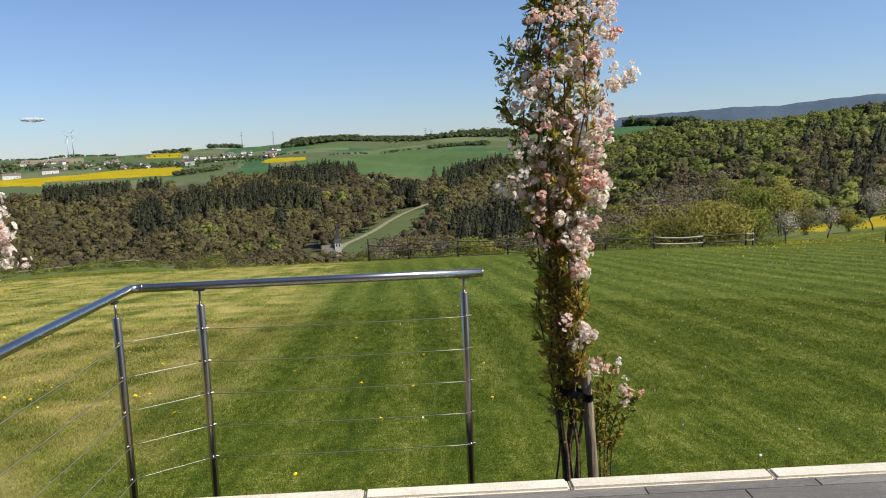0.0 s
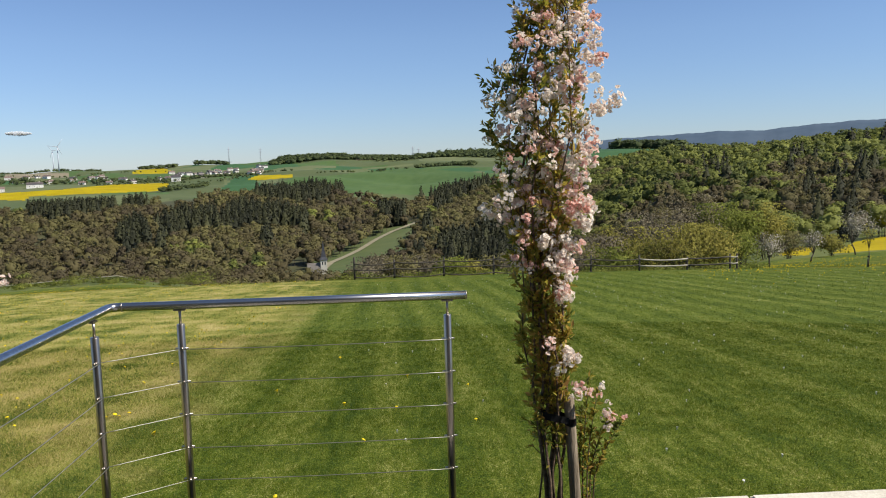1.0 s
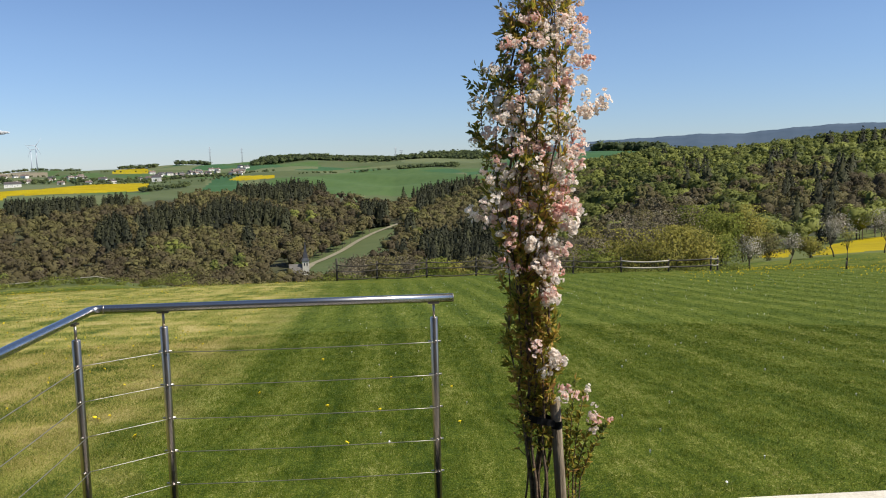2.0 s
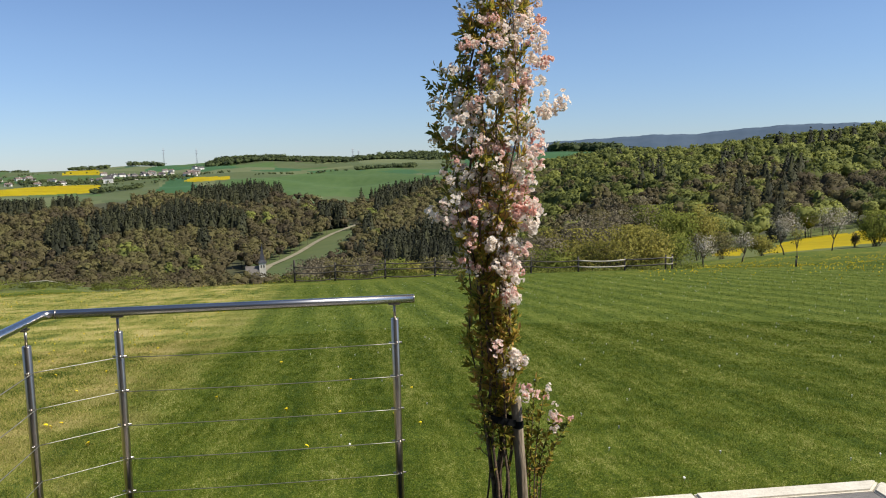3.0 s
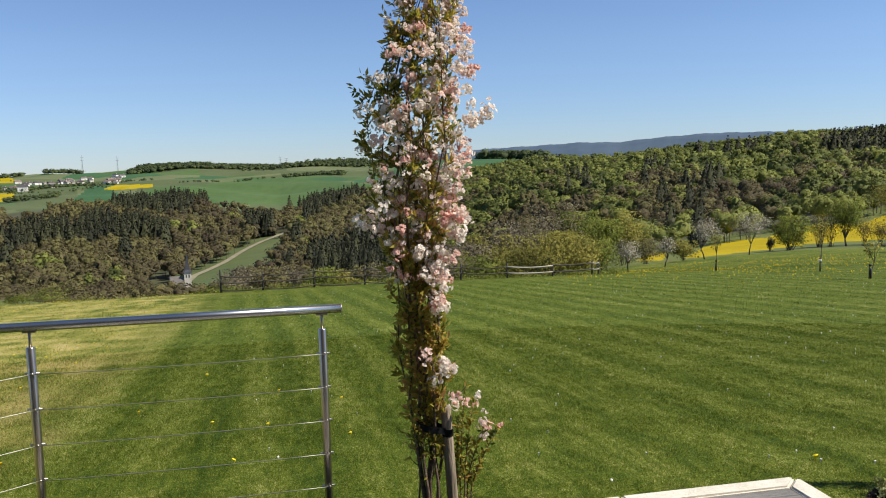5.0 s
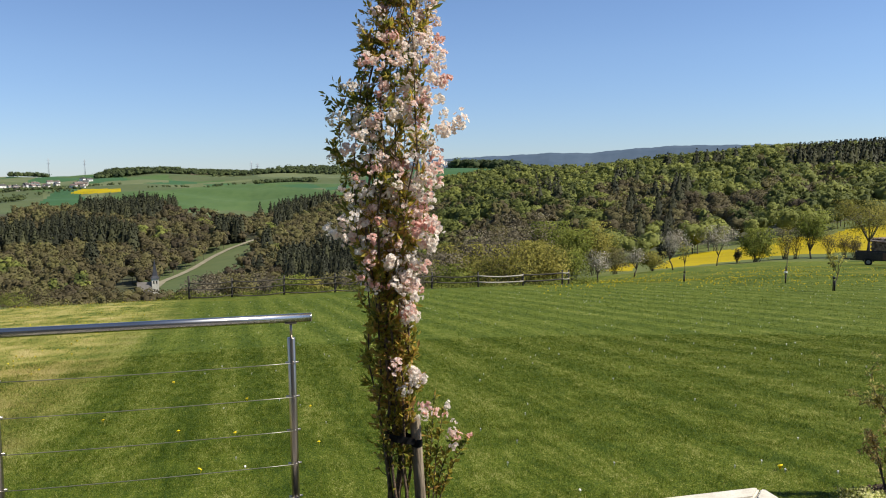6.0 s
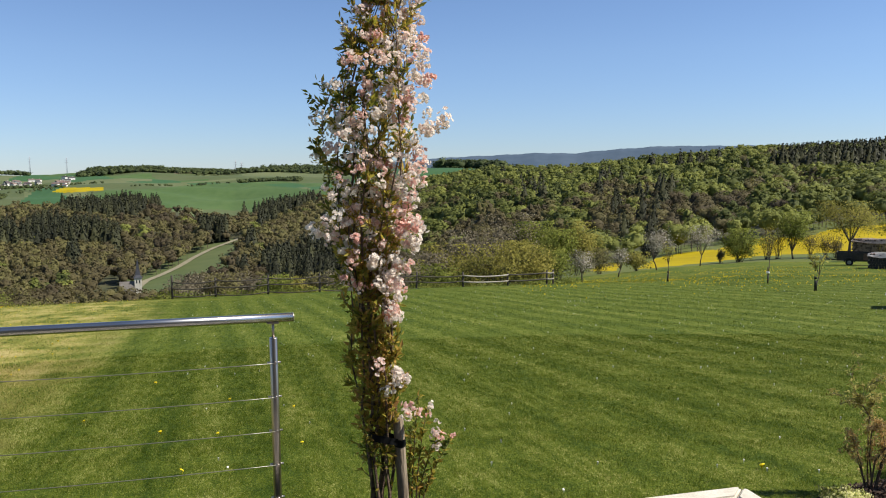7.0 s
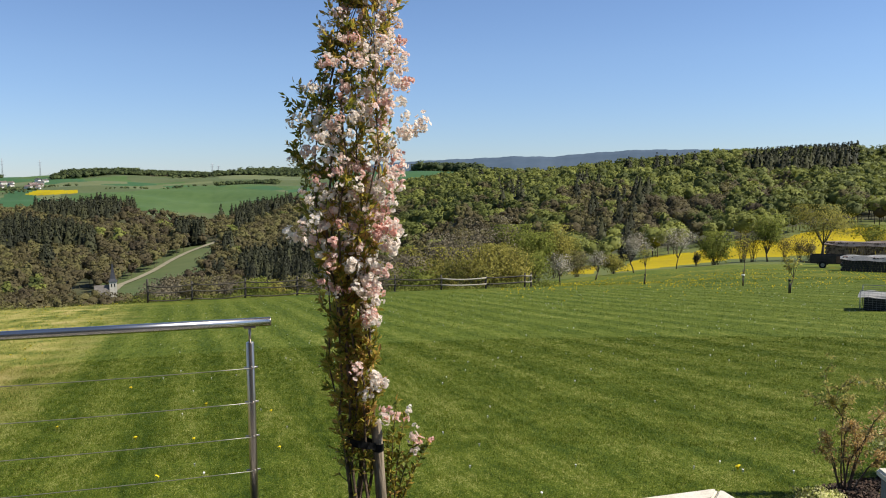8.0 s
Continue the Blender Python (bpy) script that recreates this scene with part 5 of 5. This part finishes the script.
def build_house(at, turn, lx, ly, eave, ridge, label):
    house = empty("house", at, turn, label=label, category="house", group="village houses")
    b = bmesh.new()
    add_box(b, (-lx, -ly, -2), (lx, ly, eave))
    wall = part("wall", b, M["house_wall"], house)
    b = bmesh.new()
    gable(b, lx, ly, eave, ridge, 0.5)
    roof = part("roof", b, M["house_roof"], house)
    b = bmesh.new()
    add_box(b, (lx * 0.4, -0.5, ridge - 1.0), (lx * 0.4 + 0.9, 0.5, ridge + 1.2))
    part("chimney", b, M["stone_wall"], roof)
    for k in range(3):
        b = bmesh.new()
        x = -lx * 0.6 + k * lx * 0.6
        add_box(b, (x - 0.4, -ly - 0.06, eave * 0.4), (x + 0.4, -ly + 0.05, eave * 0.4 + 1.1))
        part("window", b, M["glass_dark"], wall)
    b = bmesh.new()
    add_box(b, (lx * 0.28 - 0.6, -ly - 0.05, 0), (lx * 0.28 + 0.6, -ly + 0.05, 2.2))
    part("door", b, M["rust_board"], wall)


g = np.random.default_rng(77)
for k in range(64):
    a = g.uniform(-13.9, -9.8) if k < 26 else g.uniform(-17.4, -14.2) if k < 40 else g.uniform(-27.0, -18.5)
    r = g.uniform(1950, 2330) if k < 26 else g.uniform(1850, 2200) if k < 40 else g.uniform(1700, 2250)
    s = g.uniform(0.6, 1.15)
    build_house(spot(a, r), g.uniform(-60, 60) - a, 7 * s, 4.6 * s, 4.8 * s, 8.0 * s, "white rendered village house with a dark roof")
build_house(spot(-26.6, 1560), 26, 14, 7, 6.5, 10, "long white farm building with a dark roof")
build_house(spot(-24.4, 1600), 20, 13, 7, 6, 10, "white farm building with a dark roof")
build_house(spot(-15.9, 1800), 10, 9, 6, 9, 14, "large white village house with a dark roof")


def build_turbine(az, r, hub, spin, label):
    at = spot(az, r)
    t = empty("wind_turbine", at, -az, label=label, category="wind turbine", group="wind turbines")
    b = bmesh.new()
    add_tube(b, [(0, 0, -3), (0, 0, hub)], [2.0, 1.1], 12)
    part("tower", b, M["turbine"], t)
    b = bmesh.new()
    add_box(b, (-1.8, -4, hub - 1.5), (1.8, 6, hub + 2), 0.5)
    part("nacelle", b, M["turbine"], t)
    for k in range(3):
        a = radians(spin + 120 * k)
        d = Vector((math.sin(a), 0, math.cos(a)))
        b = bmesh.new()
        c = Vector((0, -5, hub))
        add_tube(b, [c, c + d * 6, c + d * 16, c + d * 28], [0.7, 1.1, 0.7, 0.25], 6)
        part("blade", b, M["turbine"], t)


build_turbine(-22.95, 2780, 76, 35, "white wind turbine beyond the village")
build_turbine(-23.25, 3300, 88, 80, "distant white wind turbine on the plateau")
for a, r, h in ((-12.4, 2900, 60), (-10.3, 2900, 56), (0.2, 2500, 40), (0.6, 2520, 34)):
    at = spot(a, r)
    mast = empty("mast", at, label="thin grey lattice mast on the skyline", category="mast", group="masts")
    b = bmesh.new()
    for sx, sy in ((-1, -1), (1, -1), (0, 1)):
        add_tube(b, [(sx * 2.2, sy * 2.2, -2), (sx * 0.5, sy * 0.5, h)], 0.45, 4)
    part("legs", b, M["mast"], mast)
    for z in (0.7, 0.85):
        b = bmesh.new()
        add_box(b, (-5, -0.4, h * z), (5, 0.4, h * z + 0.8))
        part("crossarm", b, M["mast"], mast)

# ---- wood stacks, trailer and run at the orchard's edge ----


def bumpy_sheet(b, lx, ly, z, seed, drop=0.3, slack=1.0):
    """A slack cover with folds, hanging over its edges."""
    g = np.random.default_rng(seed)
    nx, ny = 22, 8
    ph = g.uniform(0, 6, 6)
    rows = []
    for i in range(nx):
        row = []
        for j in range(ny):
            u, v = i / (nx - 1) * 2 - 1, j / (ny - 1) * 2 - 1
            edge = max(abs(u) ** 8, abs(v) ** 6)
            zz = z + slack * (0.10 * math.sin(u * 5 + ph[0]) + 0.06 * math.sin(u * 13 + v * 3 + ph[1]) + 0.05 * math.sin(v * 6 + ph[2])) - drop * edge
            row.append(b.verts.new((u * lx, v * ly, zz)))
        rows.append(row)
    for i in range(nx - 1):
        for j in range(ny - 1):
            b.faces.new((rows[i][j], rows[i + 1][j], rows[i + 1][j + 1], rows[i][j + 1]))
    bmesh.ops.solidify(b, geom=b.faces[:], thickness=0.02)


def build_stack(at, turn, lx, height, cover, face, label, seed):
    g = np.random.default_rng(seed)
    ob = empty("wood_stack", at, turn, label=label, category="wood stack", group="wood stacks")
    sides, bark, ends = 9, bmesh.new(), bmesh.new()
    z = 0.11
    row = 0
    while z < height:
        x = -lx + (row % 2) * 0.12
        while x < lx:
            r = g.uniform(0.085, 0.13)
            y0 = -0.75 + g.normal(0, 0.04)
            add_tube(bark, [(x, y0, z), (x, 0.8, z)], r, sides, False)
            ring = [ends.verts.new((x + math.cos(t) * r, y0 - 0.002, z + math.sin(t) * r)) for t in (2 * math.pi * k / sides for k in range(sides))]
            ends.faces.new(ring)
            x += 2 * r
        z += 0.19
        row += 1
    tagged(part("log_pile", bark, M["log_bark"], ob), kind="stuff")
    tagged(part("sawn_face", ends, M[face], ob, "sawn wood"), kind="stuff")
    b = bmesh.new()
    bumpy_sheet(b, lx + 0.15, 0.95, height + 0.22, seed + 1, 0.35)
    part("cover", b, M[cover], ob, "slack weathered tarpaulin")


build_stack(spot(46.4, 93), -44, 8.2, 2.2, "tarp_brown", "log_end", "long split-log stack under a brown tarpaulin", 601)
build_stack(spot(46.2, 72), -44, 4.9, 1.1, "tarp_grey", "dark_metal", "low dark log stack under a grey tarpaulin", 603)


def build_trailer():
    at = spot(41.55, 78)
    t = empty("trailer", at, -42, label="small dark box trailer parked by the wood stacks", category="trailer")
    b = bmesh.new()
    add_box(b, (-1.5, -0.7, 0.42), (1.5, 0.7, 0.50), 0.02)
    part("floor", b, M["dark_metal"], t)
    for lo, hi, n in (((-1.5, -0.72, 0.5), (1.5, -0.67, 1.15), "side_board"), ((-1.5, 0.67, 0.5), (1.5, 0.72, 1.15), "side_board"), ((-1.5, -0.67, 0.5), (-1.45, 0.67, 1.15), "front_board")):
        b = bmesh.new()
        add_box(b, lo, hi, 0.012)
        part(n, b, M["dark_metal"], t)
    b = bmesh.new()
    add_box(b, (1.45, -0.67, 0.5), (1.5, 0.67, 1.15), 0.012)
    part("tailgate", b, M["rust_board"], t, "brown tailgate")
    b = bmesh.new()
    add_box(b, (0.55, -0.735, 0.55), (1.44, -0.722, 1.1), 0.004)
    part("panel", b, M["rust_board"], t, "brown side panel")
    for y in (-0.78, 0.78):
        b = bmesh.new()
        add_tube(b, [(-0.5, y - 0.09, 0.31), (-0.5, y + 0.09, 0.31)], 0.31, 18)
        tyre = part("wheel", b, M["tyre"], t)
        b = bmesh.new()
        add_tube(b, [(-0.5, y - 0.10, 0.31), (-0.5, y + 0.10, 0.31)], 0.16, 14)
        part("rim", b, M["wire"], tyre)
        b = bmesh.new()
        pts = [(-0.5 + 0.40 * math.cos(a), y, 0.31 + 0.40 * math.sin(a)) for a in np.linspace(0.1, 3.04, 9)]
        add_tube(b, pts, 0.05, 5)
        part("mudguard", b, M["dark_metal"], t)
    b = bmesh.new()
    add_tube(b, [(-1.4, -0.5, 0.44), (-2.5, 0, 0.44)], 0.04, 6)
    add_tube(b, [(-1.4, 0.5, 0.44), (-2.5, 0, 0.44)], 0.04, 6)
    part("drawbar", b, M["dark_metal"], t)


build_trailer()


def build_run():
    at = spot(45.5, 28.0)
    ob = empty("animal_run", at, -46, label="low wire mesh run over a dark covered box", category="cage")
    ob.scale = (1.12, 1.12, 1.12)
    b = bmesh.new()
    add_box(b, (-0.82, -0.55, -0.05), (0.95, 0.55, 0.38), 0.05)
    part("box", b, M["strap"], ob, "dark sheeting")
    b = bmesh.new()
    bumpy_sheet(b, 0.97, 0.58, 0.41, 9, 0.06, 0.15)
    part("cover", b, M["tarp_grey"], ob, "pale grey sheet")
    for lo in (-0.9, 0.0, 0.9):
        for y in (-0.65, 0.65):
            b = bmesh.new()
            add_tube(b, [(lo, y, -0.05), (lo, y, 0.54)], 0.014, 6)
            part("upright", b, M["wire"], ob)
    b = bmesh.new()
    for y in (-0.65, 0.65):
        for z in np.linspace(0.05, 0.54, 9):
            add_tube(b, [(-0.9, y, z), (0.9, y, z)], 0.003 if z < 0.53 else 0.012, 4)
        for x in np.linspace(-0.9, 0.9, 19):
            add_tube(b, [(x, y, 0), (x, y, 0.54)], 0.003, 4)
    part("mesh", b, M["wire"], ob)


build_run()

# ---- the bed beside the terrace ----
MX, MY = 5.35, 5.80


def build_bed():
    g = np.random.default_rng(41)
    n = 15000
    a, r = g.uniform(0, 6.283, n), np.sqrt(g.random(n))
    x, y = MX + 0.15 + 1.15 * r * np.cos(a), MY - 0.35 + 0.72 * r * np.sin(a)
    z = terrain(x, y) + 0.05 * (1 - r ** 2) + g.uniform(0.0, 0.03, n)
    c = np.stack([x, y, z], -1)
    nr = g.normal(0, 0.6, (n, 3)) + np.array([0, 0, 1])
    nr /= np.linalg.norm(nr, axis=1)[:, None]
    q = clump_faces(c, nr, g.uniform(0.008, 0.024, n), g)
    tagged(new("mulch_bed", mesh_of("mulch_bed", q.reshape(-1, 3), np.arange(n * 4).reshape(-1, 4), M["mulch"])), "dark bark mulch round the shrubs", "mulch", kind="stuff")


build_bed()


def build_maple():
    """A thin vase of upright stems with tattered tan leaves, olive at the top, and a few arching shoots."""
    g = np.random.default_rng(701)
    ob = empty("maple_shrub", (5.20, 5.94, -1.05), -43, label="thin tan and olive maple shrub in the mulch bed", category="shrub")
    # across and up, in metres, with the leaves' density and whether they are olive
    stems = (((-0.03, 0.18), (-0.035, 0.52), (-0.03, 0.72), (0.03, 0.80)), 1.5, True), \
        (((-0.08, 0.25), (-0.13, 0.42), (-0.16, 0.52)), 0.8, False), \
        (((0.02, 0.30), (0.11, 0.46), (0.19, 0.68), (0.25, 0.77)), 1.0, False), \
        (((0.16, 0.24), (0.24, 0.33), (0.31, 0.36)), 0.8, False), \
        (((0.06, 0.25), (0.09, 0.43), (0.04, 0.62)), 1.2, False), \
        (((-0.02, 0.32), (-0.01, 0.56), (0.05, 0.60)), 1.0, False), \
        (((0.08, 0.30), (0.15, 0.52), (0.31, 0.56)), 1.1, False), \
        (((-0.06, 0.14), (-0.11, 0.30), (-0.20, 0.36)), 0.5, False)
    arches = (((-0.10, 0.73), (-0.07, 0.86), (0.05, 0.95), (0.27, 0.91)), 1.5, True), \
        (((-0.12, 0.78), (-0.17, 0.90), (-0.16, 1.02), (-0.08, 1.14)), 0.45, True), \
        (((-0.15, 0.74), (-0.24, 0.77), (-0.36, 0.83)), 0.5, True)
    tan, olive = [], []
    def grow(pts, r0, heavy, top):
        b = bmesh.new()
        fine = []
        for p, q in zip(pts, pts[1:]):
            fine += [p.lerp(q, t) for t in (0.0, 0.33, 0.67)]
        fine.append(pts[-1])
        add_tube(b, fine, [r0 * (1 - 0.8 * k / len(fine)) for k in range(len(fine))], 6)
        start = len(fine) // 3 if pts[0].z < 0.1 else 2
        for k in range(int(27 * heavy)):
            s = fine[start + int(g.integers(0, len(fine) - start))]
            e = s + Vector((g.normal(0, 0.032), g.normal(0, 0.05), g.normal(0.015, 0.025)))
            add_tube(b, [s, s.lerp(e, 0.5) + Vector((0, 0, 0.012)), e], [0.0020, 0.0016, 0.0010], 4, False)
            for q in range(12):
                c = s.lerp(e, g.uniform(0.3, 1.1)) + Vector((g.normal(0, 0.012), g.normal(0, 0.012), g.normal(0, 0.010)))
                (olive if top and g.random() < 0.8 or c.z > 0.80 else tan).append(tuple(c))
        part("stem", b, M["cherry_bark"], ob)
    for line, heavy, top in stems:
        deep = g.normal(0, 0.13)
        grow([Vector((g.normal(0, 0.02), g.normal(0, 0.02), -0.03))] + [Vector((1.06 * u, deep * v, 1.03 * v)) for u, v in line], 0.0085, heavy, top)
    for line, heavy, top in arches:
        grow([Vector((-0.037, 0.0, 0.68))] + [Vector((1.06 * u, g.normal(0, 0.02), 1.06 * v)) for u, v in line], 0.0032, heavy, top)
    for pts, mat, label in ((tan, "leaf_red", "tattered tan and russet leaves"), (olive, "leaf_olive", "young olive leaves")):
        P = np.array(pts)
        v, f = leaf_cloud(P, g.normal(0, 0.6, P.shape) + np.array([0, 0, -0.2]), 0.034, g)
        leaves = new("leaves", mesh_of("leaves", v, f, M[mat]))
        leaves.parent = ob
        tagged(leaves, label, kind="stuff")


build_maple()
plant("low_shrub", (4.72, 5.70, -1.03), 0.145, 0.37, 0.0, 22, 6500, 0.012, "leaf_gold", "low yellow-green shrub at the lawn's edge", "shrub", 702, "yellow-green shrubs", 0.006)
plant("low_shrub", (6.02, 6.16, -1.07), 0.42, 0.56, 0.0, 20, 4200, 0.013, "leaf_gold", "yellow-green shrub behind the stone block", "shrub", 703, "yellow-green shrubs", 0.006)
bm = bmesh.new()
add_box(bm, (-0.18, -0.18, -1.1), (0.18, 0.18, 0.0), 0.01)
block = empty("wall_pillar", (3.85, 3.87, -0.06), -20, label="short grey concrete pillar with a cream stone cap", category="pillar")
part("shaft", bm, M["block"], block)
bm = bmesh.new()
add_box(bm, (-0.20, -0.20, 0.0), (0.20, 0.20, 0.05), 0.012)
part("cap", bm, M["coping"], block, "cream stone cap")

# ---- grass and flowers ----


def build_grass():
    g = np.random.default_rng(51)
    n, far = 430000, 250000
    a = g.uniform(-36, 49, n + far)
    r = np.concatenate([4.9 + 15.0 * g.random(n) ** 1.25, 9.0 * (74 / 9.0) ** g.random(far)])
    n += far
    x, y = polar(a, r)
    ok = ~((x > X0 - 0.02) & (x < X1 + 0.02) & (y < Y1 + 0.02)) & (r < np.interp(a, [-36, -12, 0, 20, 24, 34, 49], [70, 60, 52, 54, 66, 74, 74]))
    ok &= ~(((x - MX - 0.15) / 1.15) ** 2 + ((y - MY + 0.35) / 0.72) ** 2 < 0.9)
    x, y, r = x[ok], y[ok], r[ok]
    n = len(x)
    z = terrain(x, y)
    dry = x + 0.012 * y + 0.5 * bumps(x, y, 1.8, 8) + g.normal(0, 0.3, n) < -3.5
    u = x * math.cos(STRIPE) - y * math.sin(STRIPE)
    lean = np.where(np.sin(2 * np.pi * u / 1.15) > 0, 1.0, -1.0)
    h = g.uniform(0.016, 0.034, n) * np.interp(r, [8, 15, 30], [1, 0.85, 1.0]) * np.where(dry, 1.5, 1.0) * (1 + 0.4 * np.clip(bumps(x, y, 0.7, 12), -1, 1))
    w = 0.0018 * np.maximum(r / 5, 1) * np.interp(r, [9, 16], [1.0, 1.25]) * g.uniform(0.7, 1.4, n)
    th = g.random(n) * 2 * np.pi
    cx_, sy_ = np.cos(th) * w, np.sin(th) * w
    tx, ty = g.normal(0, 0.75, n) * h, (g.normal(0, 0.75, n) + 0.3 * lean) * h
    v = face_out(np.stack([np.stack([x - cx_, y - sy_, z - 0.003], -1), np.stack([x + cx_, y + sy_, z - 0.003], -1), np.stack([x + tx, y + ty, z + h], -1)], 1))
    for name, pick, label in (("lawn_grass", ~dry, "short mown lawn grass in stripes"), ("meadow_grass", dry, "yellowish uncut meadow grass")):
        k = v[pick].reshape(-1, 3)
        me = mesh_of(name, k, np.arange(len(k)).reshape(-1, 3), M["blade"], True)
        up = np.tile(np.array([[0.0, 0.0, 1.0]]), (len(k), 1)) + g.normal(0, 0.35, (len(k), 3))
        up /= np.linalg.norm(up, axis=1)[:, None]
        me.normals_split_custom_set_from_vertices(up.astype(np.float32))
        tagged(new(name, me), label, "grass", kind="stuff")


build_grass()


def build_flowers(name, x, y, size, material, label, stalk=0.05):
    g = np.random.default_rng(len(x))
    z = terrain(x, y) + stalk
    k = 7
    n = len(x)
    th = np.linspace(0, 2 * np.pi, k, endpoint=False)[None] + g.random((n, 1))
    s = (size * g.uniform(0.7, 1.3, n))[:, None]
    tilt = g.normal(0, 0.25, (n, 2))
    ox, oy = s * np.cos(th), s * np.sin(th)
    ring = np.stack([x[:, None] + ox, y[:, None] + oy, z[:, None] + ox * tilt[:, :1] + oy * tilt[:, 1:]], -1)
    top = np.stack([x, y, z + size * 0.45], -1)[:, None]
    low = np.stack([x, y, z - stalk], -1)[:, None]
    v = np.concatenate([ring, top, low], 1).reshape(-1, 3)
    f = []
    for j in range(k):
        f.append((j, (j + 1) % k, k))
        if j % 3 == 0:
            f.append((j, k + 1, (j + 1) % k))
    f = (np.arange(n)[:, None, None] * (k + 2) + np.array(f)[None]).reshape(-1, 3)
    return tagged(new(name, mesh_of(name, v, f, M[material])), label, "flowers", kind="stuff")


g = np.random.default_rng(61)
a, r = g.uniform(-34, -3, 3600), np.sqrt(g.uniform(11 ** 2, 72 ** 2, 3600))
x, y = polar(a, r)
k = (x + 0.012 * y < -4.2 + g.normal(0, 0.6, len(x))) & (bumps(x, y, 9, 15) + g.normal(0, 0.6, len(x)) > 0.1)
build_flowers("meadow_dandelions", x[k], y[k], 0.020, "flower_yellow", "dandelions scattered over the meadow")
a, r = g.uniform(20, 47, 4200), np.sqrt(g.uniform(26 ** 2, 74 ** 2, 4200))
x, y = polar(a, r)
k = (y + 0.22 * x > 41 + g.normal(0, 4.0, len(x)) - np.clip((x - 20) * 1.1, 0, 18)) & (bumps(x, y, 8, 16) + g.normal(0, 0.6, len(x)) > 0.25)
build_flowers("orchard_dandelions", x[k], y[k], 0.030, "flower_yellow", "dandelions scattered over the orchard grass")
# a few flowers in the mown lawn
NEAR = [(3.80, 5.50), (-0.95, 5.55), (-0.45, 7.0), (-0.20, 8.3), (0.35, 8.1), (0.55, 7.6), (-0.75, 8.6), (-0.1, 10.2), (0.6, 9.4), (-1.6, 9.5), (-1.1, 12.0), (-3.0, 8.4), (-3.08, 8.5), (-2.95, 8.55), (-3.12, 8.38), (-2.4, 7.6)]
build_flowers("lawn_dandelions", np.array([p[0] * 1.27 for p in NEAR]), np.array([0.35 + (p[1] - 0.35) * 1.27 for p in NEAR]), 0.024, "flower_yellow", "single dandelions in the mown lawn")
a, r = g.uniform(-4, 44, 420), np.sqrt(g.uniform(7 ** 2, 42 ** 2, 420))
x, y = polar(a, r)
build_flowers("daisies", x, y, 0.010, "flower_white", "small white daisies in the lawn", 0.04)


# ---- a small cloud ----
def build_cloud(az, el, wide, tall, label, seed):
    g = np.random.default_rng(seed)
    r = 4700.0
    x, y = polar(az, r)
    b = bmesh.new()
    for k in range(34):
        u = g.uniform(-1, 1)
        s = (1 - abs(u)) ** 0.5
        bmesh.ops.create_icosphere(b, subdivisions=2, radius=1.0, matrix=Matrix.Translation((u * wide, g.normal(0, 8), g.uniform(-0.2, 0.25) * tall * s)) @ Matrix.Diagonal((wide * 0.20 * s + 4, 24, tall * 0.34 * s + 2, 1)))
    c = part("cloud", b, M["cloud"])
    for f in c.data.polygons:
        f.use_smooth = True
    c.matrix_basis = pose(float(x), float(y), EYE_Z + r * math.tan(radians(el)), 0, 0, -az)
    # every normal turned sunward, which lights the underside like the top
    sunward = c.matrix_basis.to_3x3().inverted() @ sun_way
    c.data.normals_split_custom_set_from_vertices([sunward] * len(c.data.vertices))
    tagged(c, label, "cloud", kind="structure")


build_cloud(-25.1, 2.3, 62, 24, "small flat white fair-weather cloud", 3)
